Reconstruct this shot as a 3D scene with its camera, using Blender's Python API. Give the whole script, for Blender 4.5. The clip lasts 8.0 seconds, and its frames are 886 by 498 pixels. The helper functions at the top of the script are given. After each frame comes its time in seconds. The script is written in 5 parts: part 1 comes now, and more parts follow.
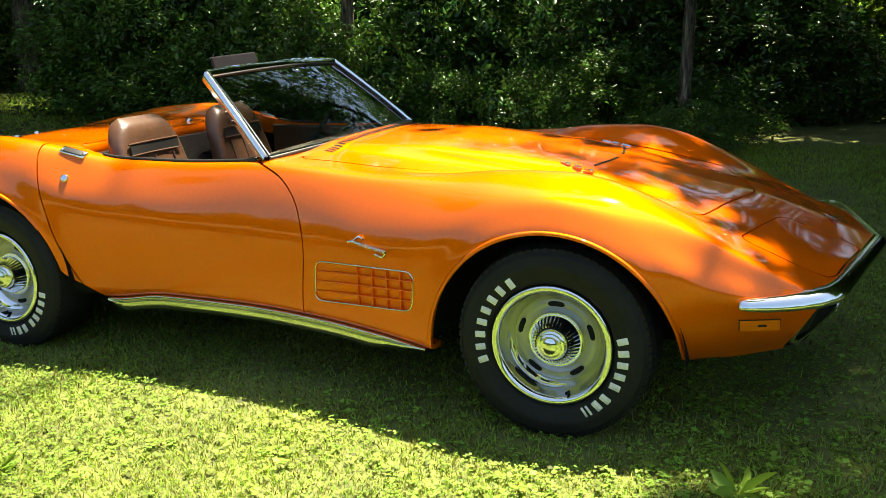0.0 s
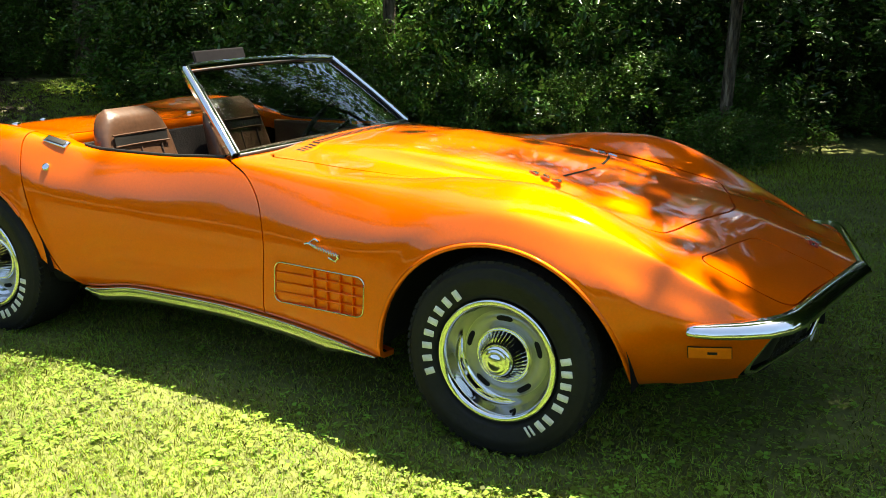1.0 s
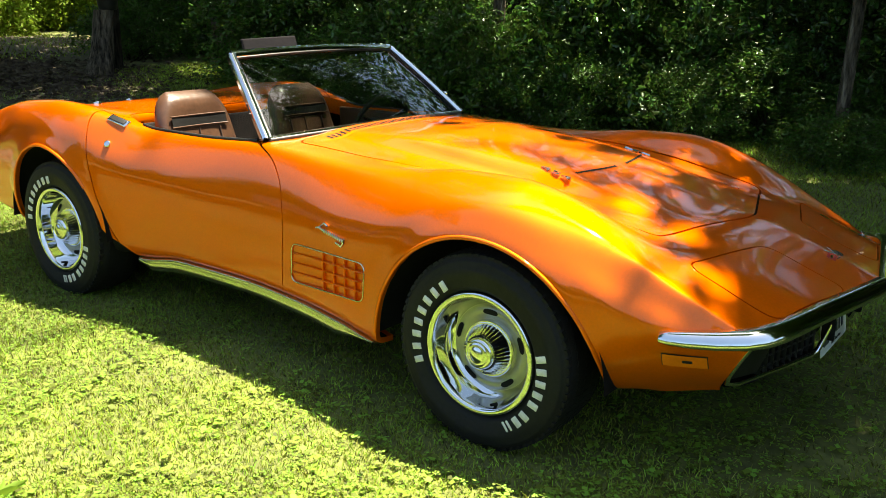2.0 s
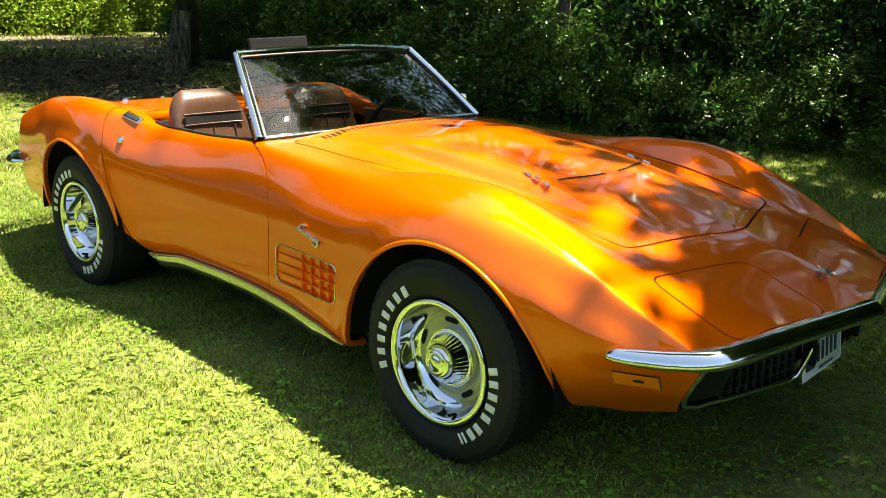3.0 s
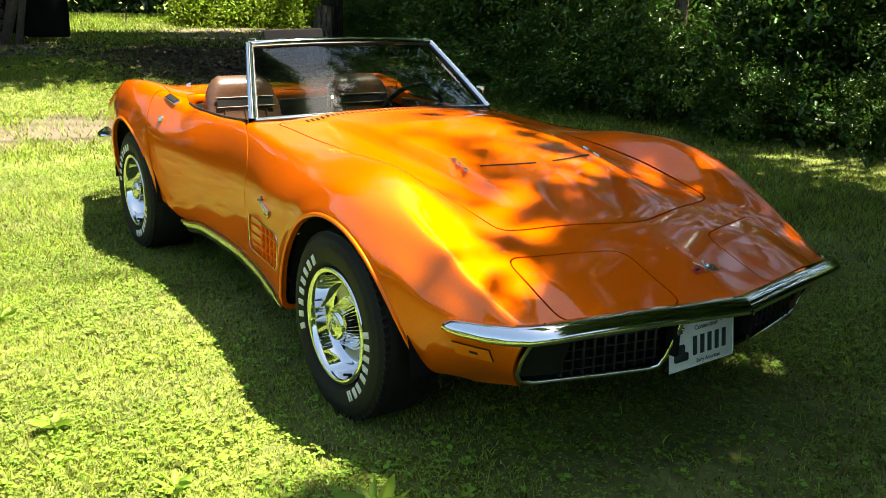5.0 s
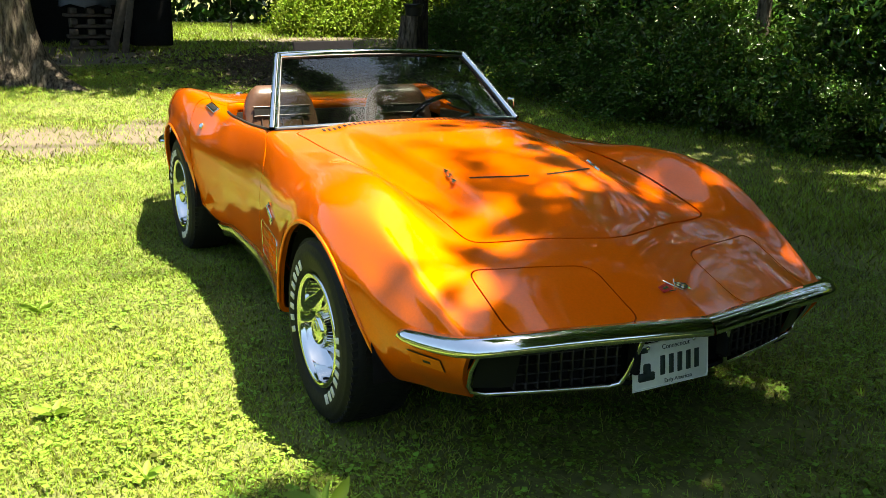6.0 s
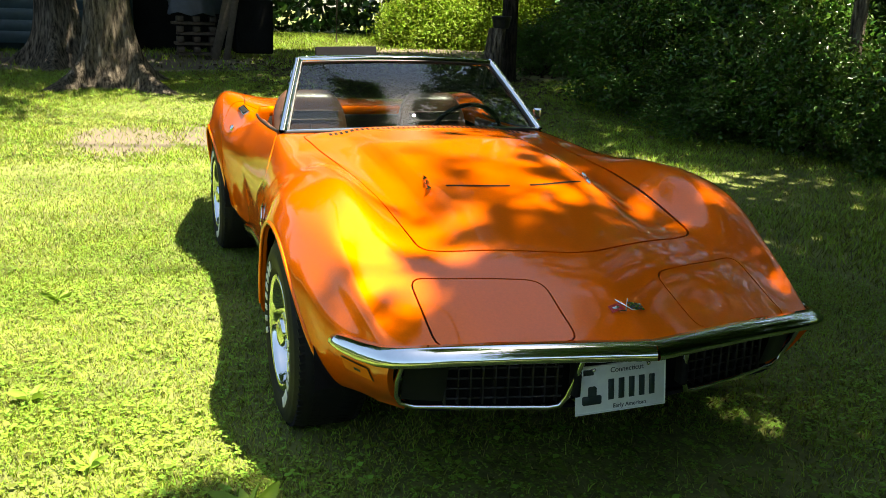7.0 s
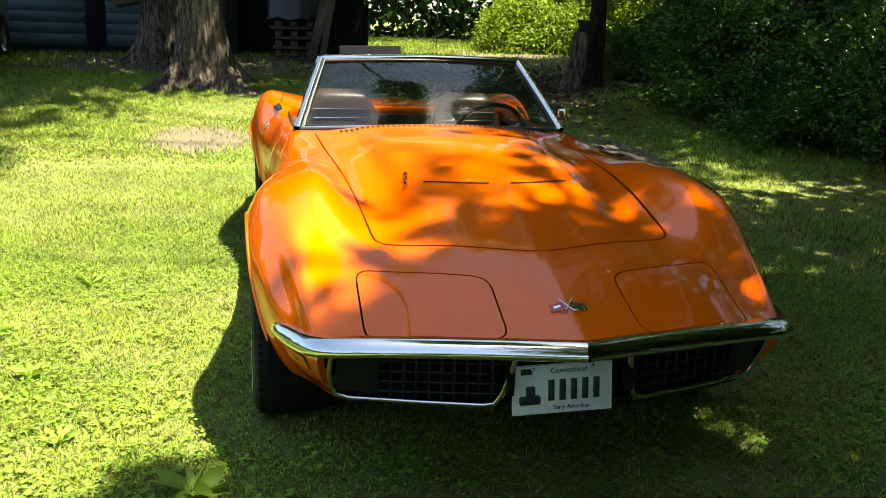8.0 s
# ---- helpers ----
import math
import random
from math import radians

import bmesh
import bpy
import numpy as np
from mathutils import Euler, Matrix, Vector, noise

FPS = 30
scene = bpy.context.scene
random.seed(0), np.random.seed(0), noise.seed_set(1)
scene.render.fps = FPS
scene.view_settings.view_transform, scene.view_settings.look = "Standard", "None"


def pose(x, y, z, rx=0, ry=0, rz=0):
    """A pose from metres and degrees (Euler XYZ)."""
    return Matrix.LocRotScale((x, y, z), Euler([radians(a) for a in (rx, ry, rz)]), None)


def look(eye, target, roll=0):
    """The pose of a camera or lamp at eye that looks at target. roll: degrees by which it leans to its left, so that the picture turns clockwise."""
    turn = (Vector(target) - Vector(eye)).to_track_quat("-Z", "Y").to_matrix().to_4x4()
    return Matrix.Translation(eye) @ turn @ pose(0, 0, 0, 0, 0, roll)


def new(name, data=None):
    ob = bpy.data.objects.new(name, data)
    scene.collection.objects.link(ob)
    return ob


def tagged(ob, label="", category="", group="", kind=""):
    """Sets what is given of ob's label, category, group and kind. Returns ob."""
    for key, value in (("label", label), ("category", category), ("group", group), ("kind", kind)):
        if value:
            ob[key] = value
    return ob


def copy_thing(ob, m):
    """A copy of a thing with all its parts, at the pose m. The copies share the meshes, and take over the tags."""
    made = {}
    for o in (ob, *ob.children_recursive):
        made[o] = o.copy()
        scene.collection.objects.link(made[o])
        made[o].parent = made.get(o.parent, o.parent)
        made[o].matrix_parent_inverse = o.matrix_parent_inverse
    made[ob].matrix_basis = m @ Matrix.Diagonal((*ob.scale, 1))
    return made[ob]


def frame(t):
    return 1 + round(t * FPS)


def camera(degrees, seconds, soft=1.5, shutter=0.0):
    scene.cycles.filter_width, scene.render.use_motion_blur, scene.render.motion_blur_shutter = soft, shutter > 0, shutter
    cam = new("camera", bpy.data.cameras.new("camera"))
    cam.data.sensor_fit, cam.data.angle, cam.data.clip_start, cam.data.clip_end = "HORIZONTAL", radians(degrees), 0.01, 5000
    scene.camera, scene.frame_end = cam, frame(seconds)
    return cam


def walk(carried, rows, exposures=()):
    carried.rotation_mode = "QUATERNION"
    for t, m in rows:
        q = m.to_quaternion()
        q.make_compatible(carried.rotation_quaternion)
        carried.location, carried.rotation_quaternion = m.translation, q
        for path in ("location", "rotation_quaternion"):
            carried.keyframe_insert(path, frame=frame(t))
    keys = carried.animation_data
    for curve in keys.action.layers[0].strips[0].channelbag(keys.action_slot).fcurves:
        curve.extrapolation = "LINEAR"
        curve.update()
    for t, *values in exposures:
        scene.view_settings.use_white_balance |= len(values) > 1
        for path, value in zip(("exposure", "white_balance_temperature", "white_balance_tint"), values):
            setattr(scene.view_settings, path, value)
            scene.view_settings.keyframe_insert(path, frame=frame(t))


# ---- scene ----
# the car stands along x, nose towards +x, front axle at x = 0; the camera goes round its right front corner
cam = camera(52.60, 8.0, soft=0.6)
PATH = [
    (0.0, 0.783, -3.535, 1.383, 75.50, 1.49, 23.07),
    (0.5, 0.960, -3.384, 1.389, 75.17, 0.44, 25.24),
    (1.0, 1.092, -3.292, 1.400, 75.25, 0.05, 27.82),
    (1.5, 1.349, -3.198, 1.415, 74.84, -0.48, 33.29),
    (3.0, 1.790, -2.744, 1.409, 74.69, -0.99, 43.62),
    (3.5, 2.058, -2.622, 1.419, 74.60, -1.13, 48.22),
    (4.0, 2.236, -2.510, 1.426, 74.38, -0.33, 50.84),
    (4.5, 2.403, -2.336, 1.414, 74.14, -0.87, 53.12),
    (6.0, 2.830, -1.826, 1.449, 74.64, -1.07, 63.15),
    (6.5, 2.875, -1.555, 1.417, 74.59, -1.29, 66.74),
    (7.0, 2.968, -1.334, 1.424, 75.34, -1.86, 70.82),
    (7.5, 3.104, -1.070, 1.425, 75.57, -2.17, 75.39),
    (8.0, 3.107, -0.859, 1.404, 75.51, -1.79, 78.29),
]
walk(cam, [(t, pose(x, y, z, rx, ry, rz)) for t, x, y, z, rx, ry, rz in PATH],
     exposures=[(0.0, 2.28, 7400, 4), (8.0, 2.28, 7400, 4)])

# ---- light ----
SUN = Vector((0.13, 0.28, 0.95)).normalized()
world = bpy.data.worlds.new("world")
scene.world = world
world.use_nodes = True
wn = world.node_tree.nodes
sky = wn.new("ShaderNodeTexSky")
sky.sky_type, sky.sun_disc = "NISHITA", False
sky.sun_elevation = math.asin(SUN.z)
sky.sun_rotation = math.atan2(SUN.x, SUN.y)
wn["Background"].inputs["Strength"].default_value = 0.068
world.node_tree.links.new(sky.outputs["Color"], wn["Background"].inputs["Color"])
sun_data = bpy.data.lights.new("sun", "SUN")
sun_data.energy, sun_data.angle, sun_data.color = 5.0, radians(0.55), (1.0, 0.95, 0.86)
sun = new("sun", sun_data)
sun.matrix_world = look(SUN * 40, (0, 0, 0))


# ---- materials ----
def material(name, colour, rough=0.6, metal=0.0, coat=0.0, vary=0.0, scale=20.0, bump=0.0, island=0.0, trans=0.0, spec=0.5, second=None):
    """A principled material; its colour drifts by noise at two scales and, for joined pieces, from island to island."""
    m = bpy.data.materials.new(name)
    m.use_nodes = True
    nt = m.node_tree
    n, lk = nt.nodes, nt.links.new
    p = n["Principled BSDF"]
    p.inputs["Base Color"].default_value = (*colour, 1)
    p.inputs["Roughness"].default_value = rough
    p.inputs["Metallic"].default_value = metal
    p.inputs["Coat Weight"].default_value = coat
    p.inputs["Coat Roughness"].default_value = 0.03
    p.inputs["Specular IOR Level"].default_value = spec
    tc = n.new("ShaderNodeTexCoord")
    out = None
    if vary:
        n1, n2 = n.new("ShaderNodeTexNoise"), n.new("ShaderNodeTexNoise")
        n1.inputs["Scale"].default_value, n2.inputs["Scale"].default_value = scale, scale * 0.13
        n1.inputs["Detail"].default_value = 5
        add = n.new("ShaderNodeMath")
        lk(tc.outputs["Object"], n1.inputs["Vector"])
        lk(tc.outputs["Object"], n2.inputs["Vector"])
        lk(n1.outputs["Fac"], add.inputs[0])
        lk(n2.outputs["Fac"], add.inputs[1])
        rng = n.new("ShaderNodeMapRange")
        rng.inputs["From Min"].default_value, rng.inputs["From Max"].default_value = 0.65, 1.35
        lk(add.outputs[0], rng.inputs["Value"])
        mix = n.new("ShaderNodeMix")
        mix.data_type = "RGBA"
        lo = second if second else tuple(c * (1 - vary) for c in colour)
        hi = tuple(min(1, c * (1 + vary)) for c in colour)
        mix.inputs["A"].default_value, mix.inputs["B"].default_value = (*lo, 1), (*hi, 1)
        lk(rng.outputs["Result"], mix.inputs["Factor"])
        out = mix.outputs["Result"]
        if bump:
            b = n.new("ShaderNodeBump")
            b.inputs["Strength"].default_value, b.inputs["Distance"].default_value = bump, 0.01
            lk(n1.outputs["Fac"], b.inputs["Height"])
            lk(b.outputs["Normal"], p.inputs["Normal"])
    if island:
        geo = n.new("ShaderNodeNewGeometry")
        hsv = n.new("ShaderNodeHueSaturation")
        for key, lo, hi in (("Value", 1 - island, 1 + island), ("Hue", 0.5 - 0.05 * island, 0.5 + 0.05 * island)):
            r = n.new("ShaderNodeMapRange")
            r.inputs["To Min"].default_value, r.inputs["To Max"].default_value = lo, hi
            lk(geo.outputs["Random Per Island"], r.inputs["Value"])
            lk(r.outputs["Result"], hsv.inputs[key])
        if out:
            lk(out, hsv.inputs["Color"])
        else:
            hsv.inputs["Color"].default_value = (*colour, 1)
        out = hsv.outputs["Color"]
    if out:
        lk(out, p.inputs["Base Color"])
    if trans:
        t = n.new("ShaderNodeBsdfTranslucent")
        sm = n.new("ShaderNodeMixShader")
        sm.inputs[0].default_value = trans
        if out:
            lk(out, t.inputs["Color"])
        else:
            t.inputs["Color"].default_value = (*colour, 1)
        lk(p.outputs[0], sm.inputs[1])
        lk(t.outputs[0], sm.inputs[2])
        lk(sm.outputs[0], n["Material Output"].inputs["Surface"])
    return m


PAINT = material("orange_metallic_paint", (0.86, 0.147, 0.003), 0.52, 0.62, 1.0, 0.06, 900, spec=0.12)
PAINT.node_tree.nodes["Principled BSDF"].inputs["Coat Roughness"].default_value = 0.055
PAINT.node_tree.nodes["Principled BSDF"].inputs["Specular Tint"].default_value = (1.0, 0.42, 0.08, 1)
CHROME = material("chrome", (0.80, 0.80, 0.79), 0.03, 1.0, vary=0.04, scale=60)
ALLOY = material("argent_wheel_paint", (0.32, 0.32, 0.315), 0.30, 0.7, vary=0.08, scale=40)
TRIM = material("brushed_trim", (0.62, 0.62, 0.60), 0.16, 1.0, vary=0.06, scale=50)
RUBBER = material("tyre_rubber", (0.010, 0.0097, 0.0095), 0.66, spec=0.25, vary=0.3, scale=60, bump=0.15)
WHITE_RUBBER = material("white_rubber", (0.72, 0.70, 0.62), 0.6, vary=0.12, scale=80)
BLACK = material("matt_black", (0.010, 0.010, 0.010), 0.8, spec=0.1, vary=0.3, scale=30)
SEAL = material("black_seal", (0.015, 0.014, 0.013), 0.45, vary=0.2, scale=60)
LEATHER = material("saddle_leather", (0.085, 0.041, 0.023), 0.34, vary=0.22, scale=45, bump=0.12)
LEATHER_DARK = material("dark_leather", (0.05, 0.028, 0.018), 0.45, vary=0.25, scale=45, bump=0.12)
CARPET = material("dark_carpet", (0.014, 0.009, 0.006), 0.95, vary=0.4, scale=120, bump=0.3)
AMBER = material("amber_lens", (0.88, 0.20, 0.010), 0.5, vary=0.1, scale=60, spec=0.1)
PLATE = material("plate_white", (0.78, 0.80, 0.72), 0.45, vary=0.08, scale=40)
INK = material("plate_ink", (0.02, 0.035, 0.03), 0.5, vary=0.2, scale=60)
RED = material("red_enamel", (0.45, 0.02, 0.02), 0.25, coat=0.5, vary=0.1, scale=80)
VISOR = material("grey_vinyl", (0.013, 0.012, 0.014), 0.8, spec=0.06, vary=0.2, scale=60, bump=0.1)
GLASS = bpy.data.materials.new("windscreen_glass")
GLASS.use_nodes = True
gn = GLASS.node_tree.nodes
gp = gn["Principled BSDF"]
gp.inputs["Base Color"].default_value = (0.33, 0.39, 0.37, 1)
gp.inputs["Transmission Weight"].default_value = 1.0
gp.inputs["Roughness"].default_value = 0.0
gp.inputs["IOR"].default_value = 1.5


def bark(name, dark, light, scale):
    """Fissured bark: noise drawn out along the trunk."""
    m = material(name, light, 0.92, spec=0.2)
    n, lk = m.node_tree.nodes, m.node_tree.links.new
    p = n["Principled BSDF"]
    tc, mp, nz, big = n.new("ShaderNodeTexCoord"), n.new("ShaderNodeMapping"), n.new("ShaderNodeTexNoise"), n.new("ShaderNodeTexNoise")
    mp.inputs["Scale"].default_value = (scale, scale, scale * 0.16)
    nz.inputs["Scale"].default_value, nz.inputs["Detail"].default_value, nz.inputs["Roughness"].default_value = 1.0, 7, 0.65
    big.inputs["Scale"].default_value, big.inputs["Detail"].default_value = 1.6, 4
    lk(tc.outputs["Object"], mp.inputs["Vector"])
    lk(mp.outputs["Vector"], nz.inputs["Vector"])
    lk(tc.outputs["Object"], big.inputs["Vector"])
    rp = n.new("ShaderNodeMapRange")
    rp.inputs["From Min"].default_value, rp.inputs["From Max"].default_value = 0.38, 0.62
    lk(nz.outputs["Fac"], rp.inputs["Value"])
    mx = n.new("ShaderNodeMix")
    mx.data_type = "RGBA"
    mx.inputs["A"].default_value, mx.inputs["B"].default_value = (*dark, 1), (*light, 1)
    lk(rp.outputs["Result"], mx.inputs["Factor"])
    hs = n.new("ShaderNodeHueSaturation")
    r2 = n.new("ShaderNodeMapRange")
    r2.inputs["From Min"].default_value, r2.inputs["From Max"].default_value = 0.3, 0.7
    r2.inputs["To Min"].default_value, r2.inputs["To Max"].default_value = 0.6, 1.35
    lk(big.outputs["Fac"], r2.inputs["Value"])
    lk(r2.outputs["Result"], hs.inputs["Value"])
    lk(mx.outputs["Result"], hs.inputs["Color"])
    lk(hs.outputs["Color"], p.inputs["Base Color"])
    b = n.new("ShaderNodeBump")
    b.inputs["Strength"].default_value, b.inputs["Distance"].default_value = 1.0, 0.05
    lk(rp.outputs["Result"], b.inputs["Height"])
    lk(b.outputs["Normal"], p.inputs["Normal"])
    return m


BARK = bark("grey_bark", (0.035, 0.027, 0.020), (0.28, 0.225, 0.17), 26)
BARK_DARK = bark("dark_bark", (0.010, 0.008, 0.006), (0.055, 0.043, 0.032), 30)
LEAF = material("green_leaf", (0.068, 0.138, 0.018), 0.32, island=0.55, trans=0.38, spec=0.5)
LEAF_DARK = material("deep_green_leaf", (0.045, 0.100, 0.018), 0.30, island=0.6, trans=0.36, spec=0.5)
LEAF_BRIGHT = material("yellow_green_leaf", (0.19, 0.275, 0.025), 0.5, island=0.45, trans=0.45, spec=0.2)
GRASS = material("grass_blade", (0.222, 0.288, 0.028), 0.55, vary=0.4, scale=4, island=0.9, trans=0.34, spec=0.4)
CLOVER = material("clover_leaf", (0.162, 0.246, 0.026), 0.6, vary=0.4, scale=3, island=0.75, trans=0.34, spec=0.35)
WOOD = material("weathered_wood", (0.085, 0.064, 0.045), 0.85, vary=0.4, scale=20, bump=0.4)
SIDING = material("green_grey_siding", (0.035, 0.062, 0.070), 0.5, vary=0.3, scale=8)
TARP = material("dark_tarpaulin", (0.035, 0.040, 0.050), 0.4, vary=0.4, scale=9, bump=0.4)


# ---- building helpers ----
def part(name, mesh, mat, parent=None, label="", smooth=True):
    """Links a bmesh or mesh as one object, under parent if given."""
    if isinstance(mesh, bmesh.types.BMesh):
        me = bpy.data.meshes.new(name)
        for f in mesh.faces:
            f.smooth = smooth
        mesh.to_mesh(me)
        mesh.free()
    else:
        me = mesh
    if mat and not me.materials:
        me.materials.append(mat)
    ob = new(name, me)
    if parent:
        ob.parent = parent
        ob.matrix_parent_inverse = parent.matrix_world.inverted()
    return tagged(ob, label)


def thing(name, at, label, category, group=""):
    ob = new(name)
    ob.matrix_world = Matrix.Translation(at)
    bpy.context.view_layer.update()
    return tagged(ob, label, category, group)


def box_bm(size, at, bevel=0.0, rot=None, bm=None, seg=2):
    own = bm is None
    bm = bm or bmesh.new()
    m = Matrix.Translation(at) @ (rot.to_4x4() if rot else Matrix.Identity(4)) @ Matrix.Diagonal((*size, 1))
    r = bmesh.ops.create_cube(bm, size=1, matrix=m)
    if bevel:
        edges = {e for v in r["verts"] for e in v.link_edges}
        bmesh.ops.bevel(bm, geom=list(edges), offset=bevel, segments=seg, affect="EDGES", profile=0.7)
    return bm


def grid_mesh(name, pts, close_u=False, close_v=False):
    """A mesh from an array [u][v] of points."""
    nu, nv = pts.shape[:2]
    idx = np.arange(nu * nv).reshape(nu, nv)
    a = idx if close_u else idx[:-1]
    b = np.roll(idx, -1, 0) if close_u else idx[1:]
    if close_v:
        q = np.stack([a, b, np.roll(b, -1, 1), np.roll(a, -1, 1)], -1)
    else:
        q = np.stack([a[:, :-1], b[:, :-1], b[:, 1:], a[:, 1:]], -1)
    me = bpy.data.meshes.new(name)
    me.from_pydata(pts.reshape(-1, 3).tolist(), [], q.reshape(-1, 4).tolist())
    me.shade_smooth()
    return me


def sweep(path, profile, closed=False, up=Vector((0, 0, 1)), sizes=None):
    """Points of a closed profile (side, up) carried along a path."""
    P = [Vector(p) for p in path]
    n = len(P)
    out = np.zeros((n, len(profile), 3))
    for i, p in enumerate(P):
        a, b = (P[i - 1], P[(i + 1) % n]) if closed else (P[max(i - 1, 0)], P[min(i + 1, n - 1)])
        t = (b - a).normalized()
        side = t.cross(up).normalized()
        top = side.cross(t)
        k = sizes[i] if sizes is not None else 1.0
        for j, (s, h) in enumerate(profile):
            out[i, j] = p + side * s * k + top * h * k
    return out


def tube(name, path, radius, seg=8, closed=False, sizes=None):
    prof = [(radius * math.cos(2 * math.pi * k / seg), radius * math.sin(2 * math.pi * k / seg)) for k in range(seg)]
    return grid_mesh(name, sweep(path, prof, closed, sizes=sizes), close_u=closed, close_v=True)


def lathe(name, profile, seg=48, centre=(0, 0, 0), axis="y", arc=2 * math.pi):
    """Turns a profile of (radius, along) round an axis."""
    full = arc > 6.28
    k = seg if full else seg + 1
    a = np.arange(k) / seg * arc
    r = np.array([p[0] for p in profile])
    h = np.array([p[1] for p in profile])
    pts = np.zeros((k, len(profile), 3))
    c, s = np.cos(a)[:, None], np.sin(a)[:, None]
    if axis == "y":
        pts[..., 0], pts[..., 1], pts[..., 2] = c * r, h[None], s * r
    elif axis == "z":
        pts[..., 0], pts[..., 1], pts[..., 2] = c * r, s * r, h[None]
    else:
        pts[..., 0], pts[..., 1], pts[..., 2] = h[None], c * r, s * r
    pts += np.array(centre)
    return grid_mesh(name, pts, close_u=full)


def join_meshes(name, meshes):
    bm = bmesh.new()
    for me in meshes:
        bm.from_mesh(me)
        bpy.data.meshes.remove(me)
    return bm


def pchip(xk, yk, x):
    """Monotone cubic interpolation."""
    xk, yk = np.array(xk, float), np.array(yk, float)
    o = np.argsort(xk)
    xk, yk = xk[o], yk[o]
    h, d = np.diff(xk), np.diff(yk) / np.diff(xk)
    m = np.zeros(len(xk))
    for i in range(1, len(xk) - 1):
        if d[i - 1] * d[i] > 0:
            w1, w2 = 2 * h[i] + h[i - 1], h[i] + 2 * h[i - 1]
            m[i] = (w1 + w2) / (w1 / d[i - 1] + w2 / d[i])
    m[0], m[-1] = d[0], d[-1]
    x = np.clip(x, xk[0], xk[-1])
    i = np.clip(np.searchsorted(xk, x) - 1, 0, len(h) - 1)
    t = (x - xk[i]) / h[i]
    return ((1 + 2 * t) * (1 - t) ** 2 * yk[i] + t * (1 - t) ** 2 * h[i] * m[i]
            + t * t * (3 - 2 * t) * yk[i + 1] + t * t * (t - 1) * h[i] * m[i + 1])


# ---- the car's body: lines that run from nose to tail, as (x, half width, height) ----
CENTRE = [(1.02, 0, .550), (.9, 0, .594), (.815, 0, .627), (.69, 0, .672), (.552, 0, .713), (.4, 0, .745), (.2, 0, .778), (0, 0, .805),
          (-.3, 0, .842), (-.6, 0, .868), (-.85, 0, .885), (-1.05, 0, .896), (-1.3, 0, .892), (-2.0, 0, .885), (-2.3, 0, .890), (-2.7, 0, .885),
          (-3.1, 0, .84), (-3.4, 0, .79), (-3.62, 0, .74)]
HOOD_MID = [(1.02, .25, .534), (.9, .25, .573), (.815, .25, .602), (.69, .25, .65), (.552, .25, .698), (.4, .25, .736), (.2, .25, .77), (0, .25, .797),
            (-.3, .25, .834), (-.6, .25, .862), (-.85, .25, .88), (-1.05, .25, .892), (-1.3, .25, .886), (-2.0, .25, .883), (-2.3, .25, .888),
            (-2.7, .25, .883), (-3.1, .25, .838), (-3.4, .25, .79), (-3.62, .25, .74)]
VALLEY = [(1.02, .47, .515), (.815, .47, .584), (.69, .47, .630), (.552, .47, .672), (.4, .47, .713), (.2, .47, .742), (0, .47, .768), (-.3, .47, .802),
          (-.6, .47, .835), (-.85, .47, .859), (-1.05, .47, .876), (-1.3, .47, .868), (-2.0, .47, .878), (-2.3, .47, .888), (-2.7, .47, .882),
          (-3.1, .47, .838), (-3.4, .47, .79), (-3.62, .47, .738)]
CROWN = [(1.02, .55, .495), (.76, .60, .567), (.65, .61, .616), (.538, .61, .668), (.4, .63, .742), (.3, .64, .794), (.15, .65, .856), (0, .65, .882),
         (-.2, .645, .878), (-.45, .635, .85), (-.7, .625, .842), (-.95, .62, .858), (-1.2, .625, .868), (-1.6, .63, .852), (-1.95, .60, .86),
         (-2.2, .60, .893), (-2.5, .62, .912), (-2.8, .61, .898), (-3.1, .57, .862), (-3.4, .56, .79), (-3.62, .55, .72)]
CREST = [(1.02, .62, .42), (.85, .68, .495), (.76, .703, .547), (.6, .728, .632), (.46, .738, .706), (.31, .755, .778), (.13, .763, .836), (0, .760, .852),
         (-.2, .738, .852), (-.45, .714, .84), (-.7, .70, .838), (-.95, .688, .85), (-1.2, .675, .862), (-1.6, .672, .848), (-1.9, .675, .848),
         (-2.1, .70, .88), (-2.3, .735, .922), (-2.5, .752, .943), (-2.8, .74, .923), (-3.07, .71, .875), (-3.46, .66, .768), (-3.62, .65, .70)]
SHOULDER = [(1.02, .63, .41), (.76, .712, .525), (.6, .757, .578), (.46, .790, .635), (.31, .825, .705), (.13, .850, .772), (0, .854, .795),
            (-.2, .836, .785), (-.45, .798, .765), (-.7, .763, .765), (-.95, .742, .775), (-1.2, .725, .785), (-1.6, .722, .775), (-1.9, .735, .785),
            (-2.1, .765, .80), (-2.3, .815, .852), (-2.5, .83, .868), (-2.8, .815, .845), (-3.07, .76, .80), (-3.46, .71, .715), (-3.62, .69, .66)]
BELT = [(1.02, .64, .40), (.76, .71, .49), (.6, .785, .515), (.46, .835, .55), (.31, .862, .61), (.13, .876, .655), (0, .878, .68), (-.2, .874, .665),
        (-.4, .862, .62), (-.65, .832, .59), (-.95, .793, .58), (-1.3, .772, .59), (-1.7, .775, .61), (-2, .802, .64), (-2.25, .845, .69),
        (-2.45, .868, .715), (-2.7, .858, .70), (-3, .82, .66), (-3.3, .765, .62), (-3.62, .70, .58)]
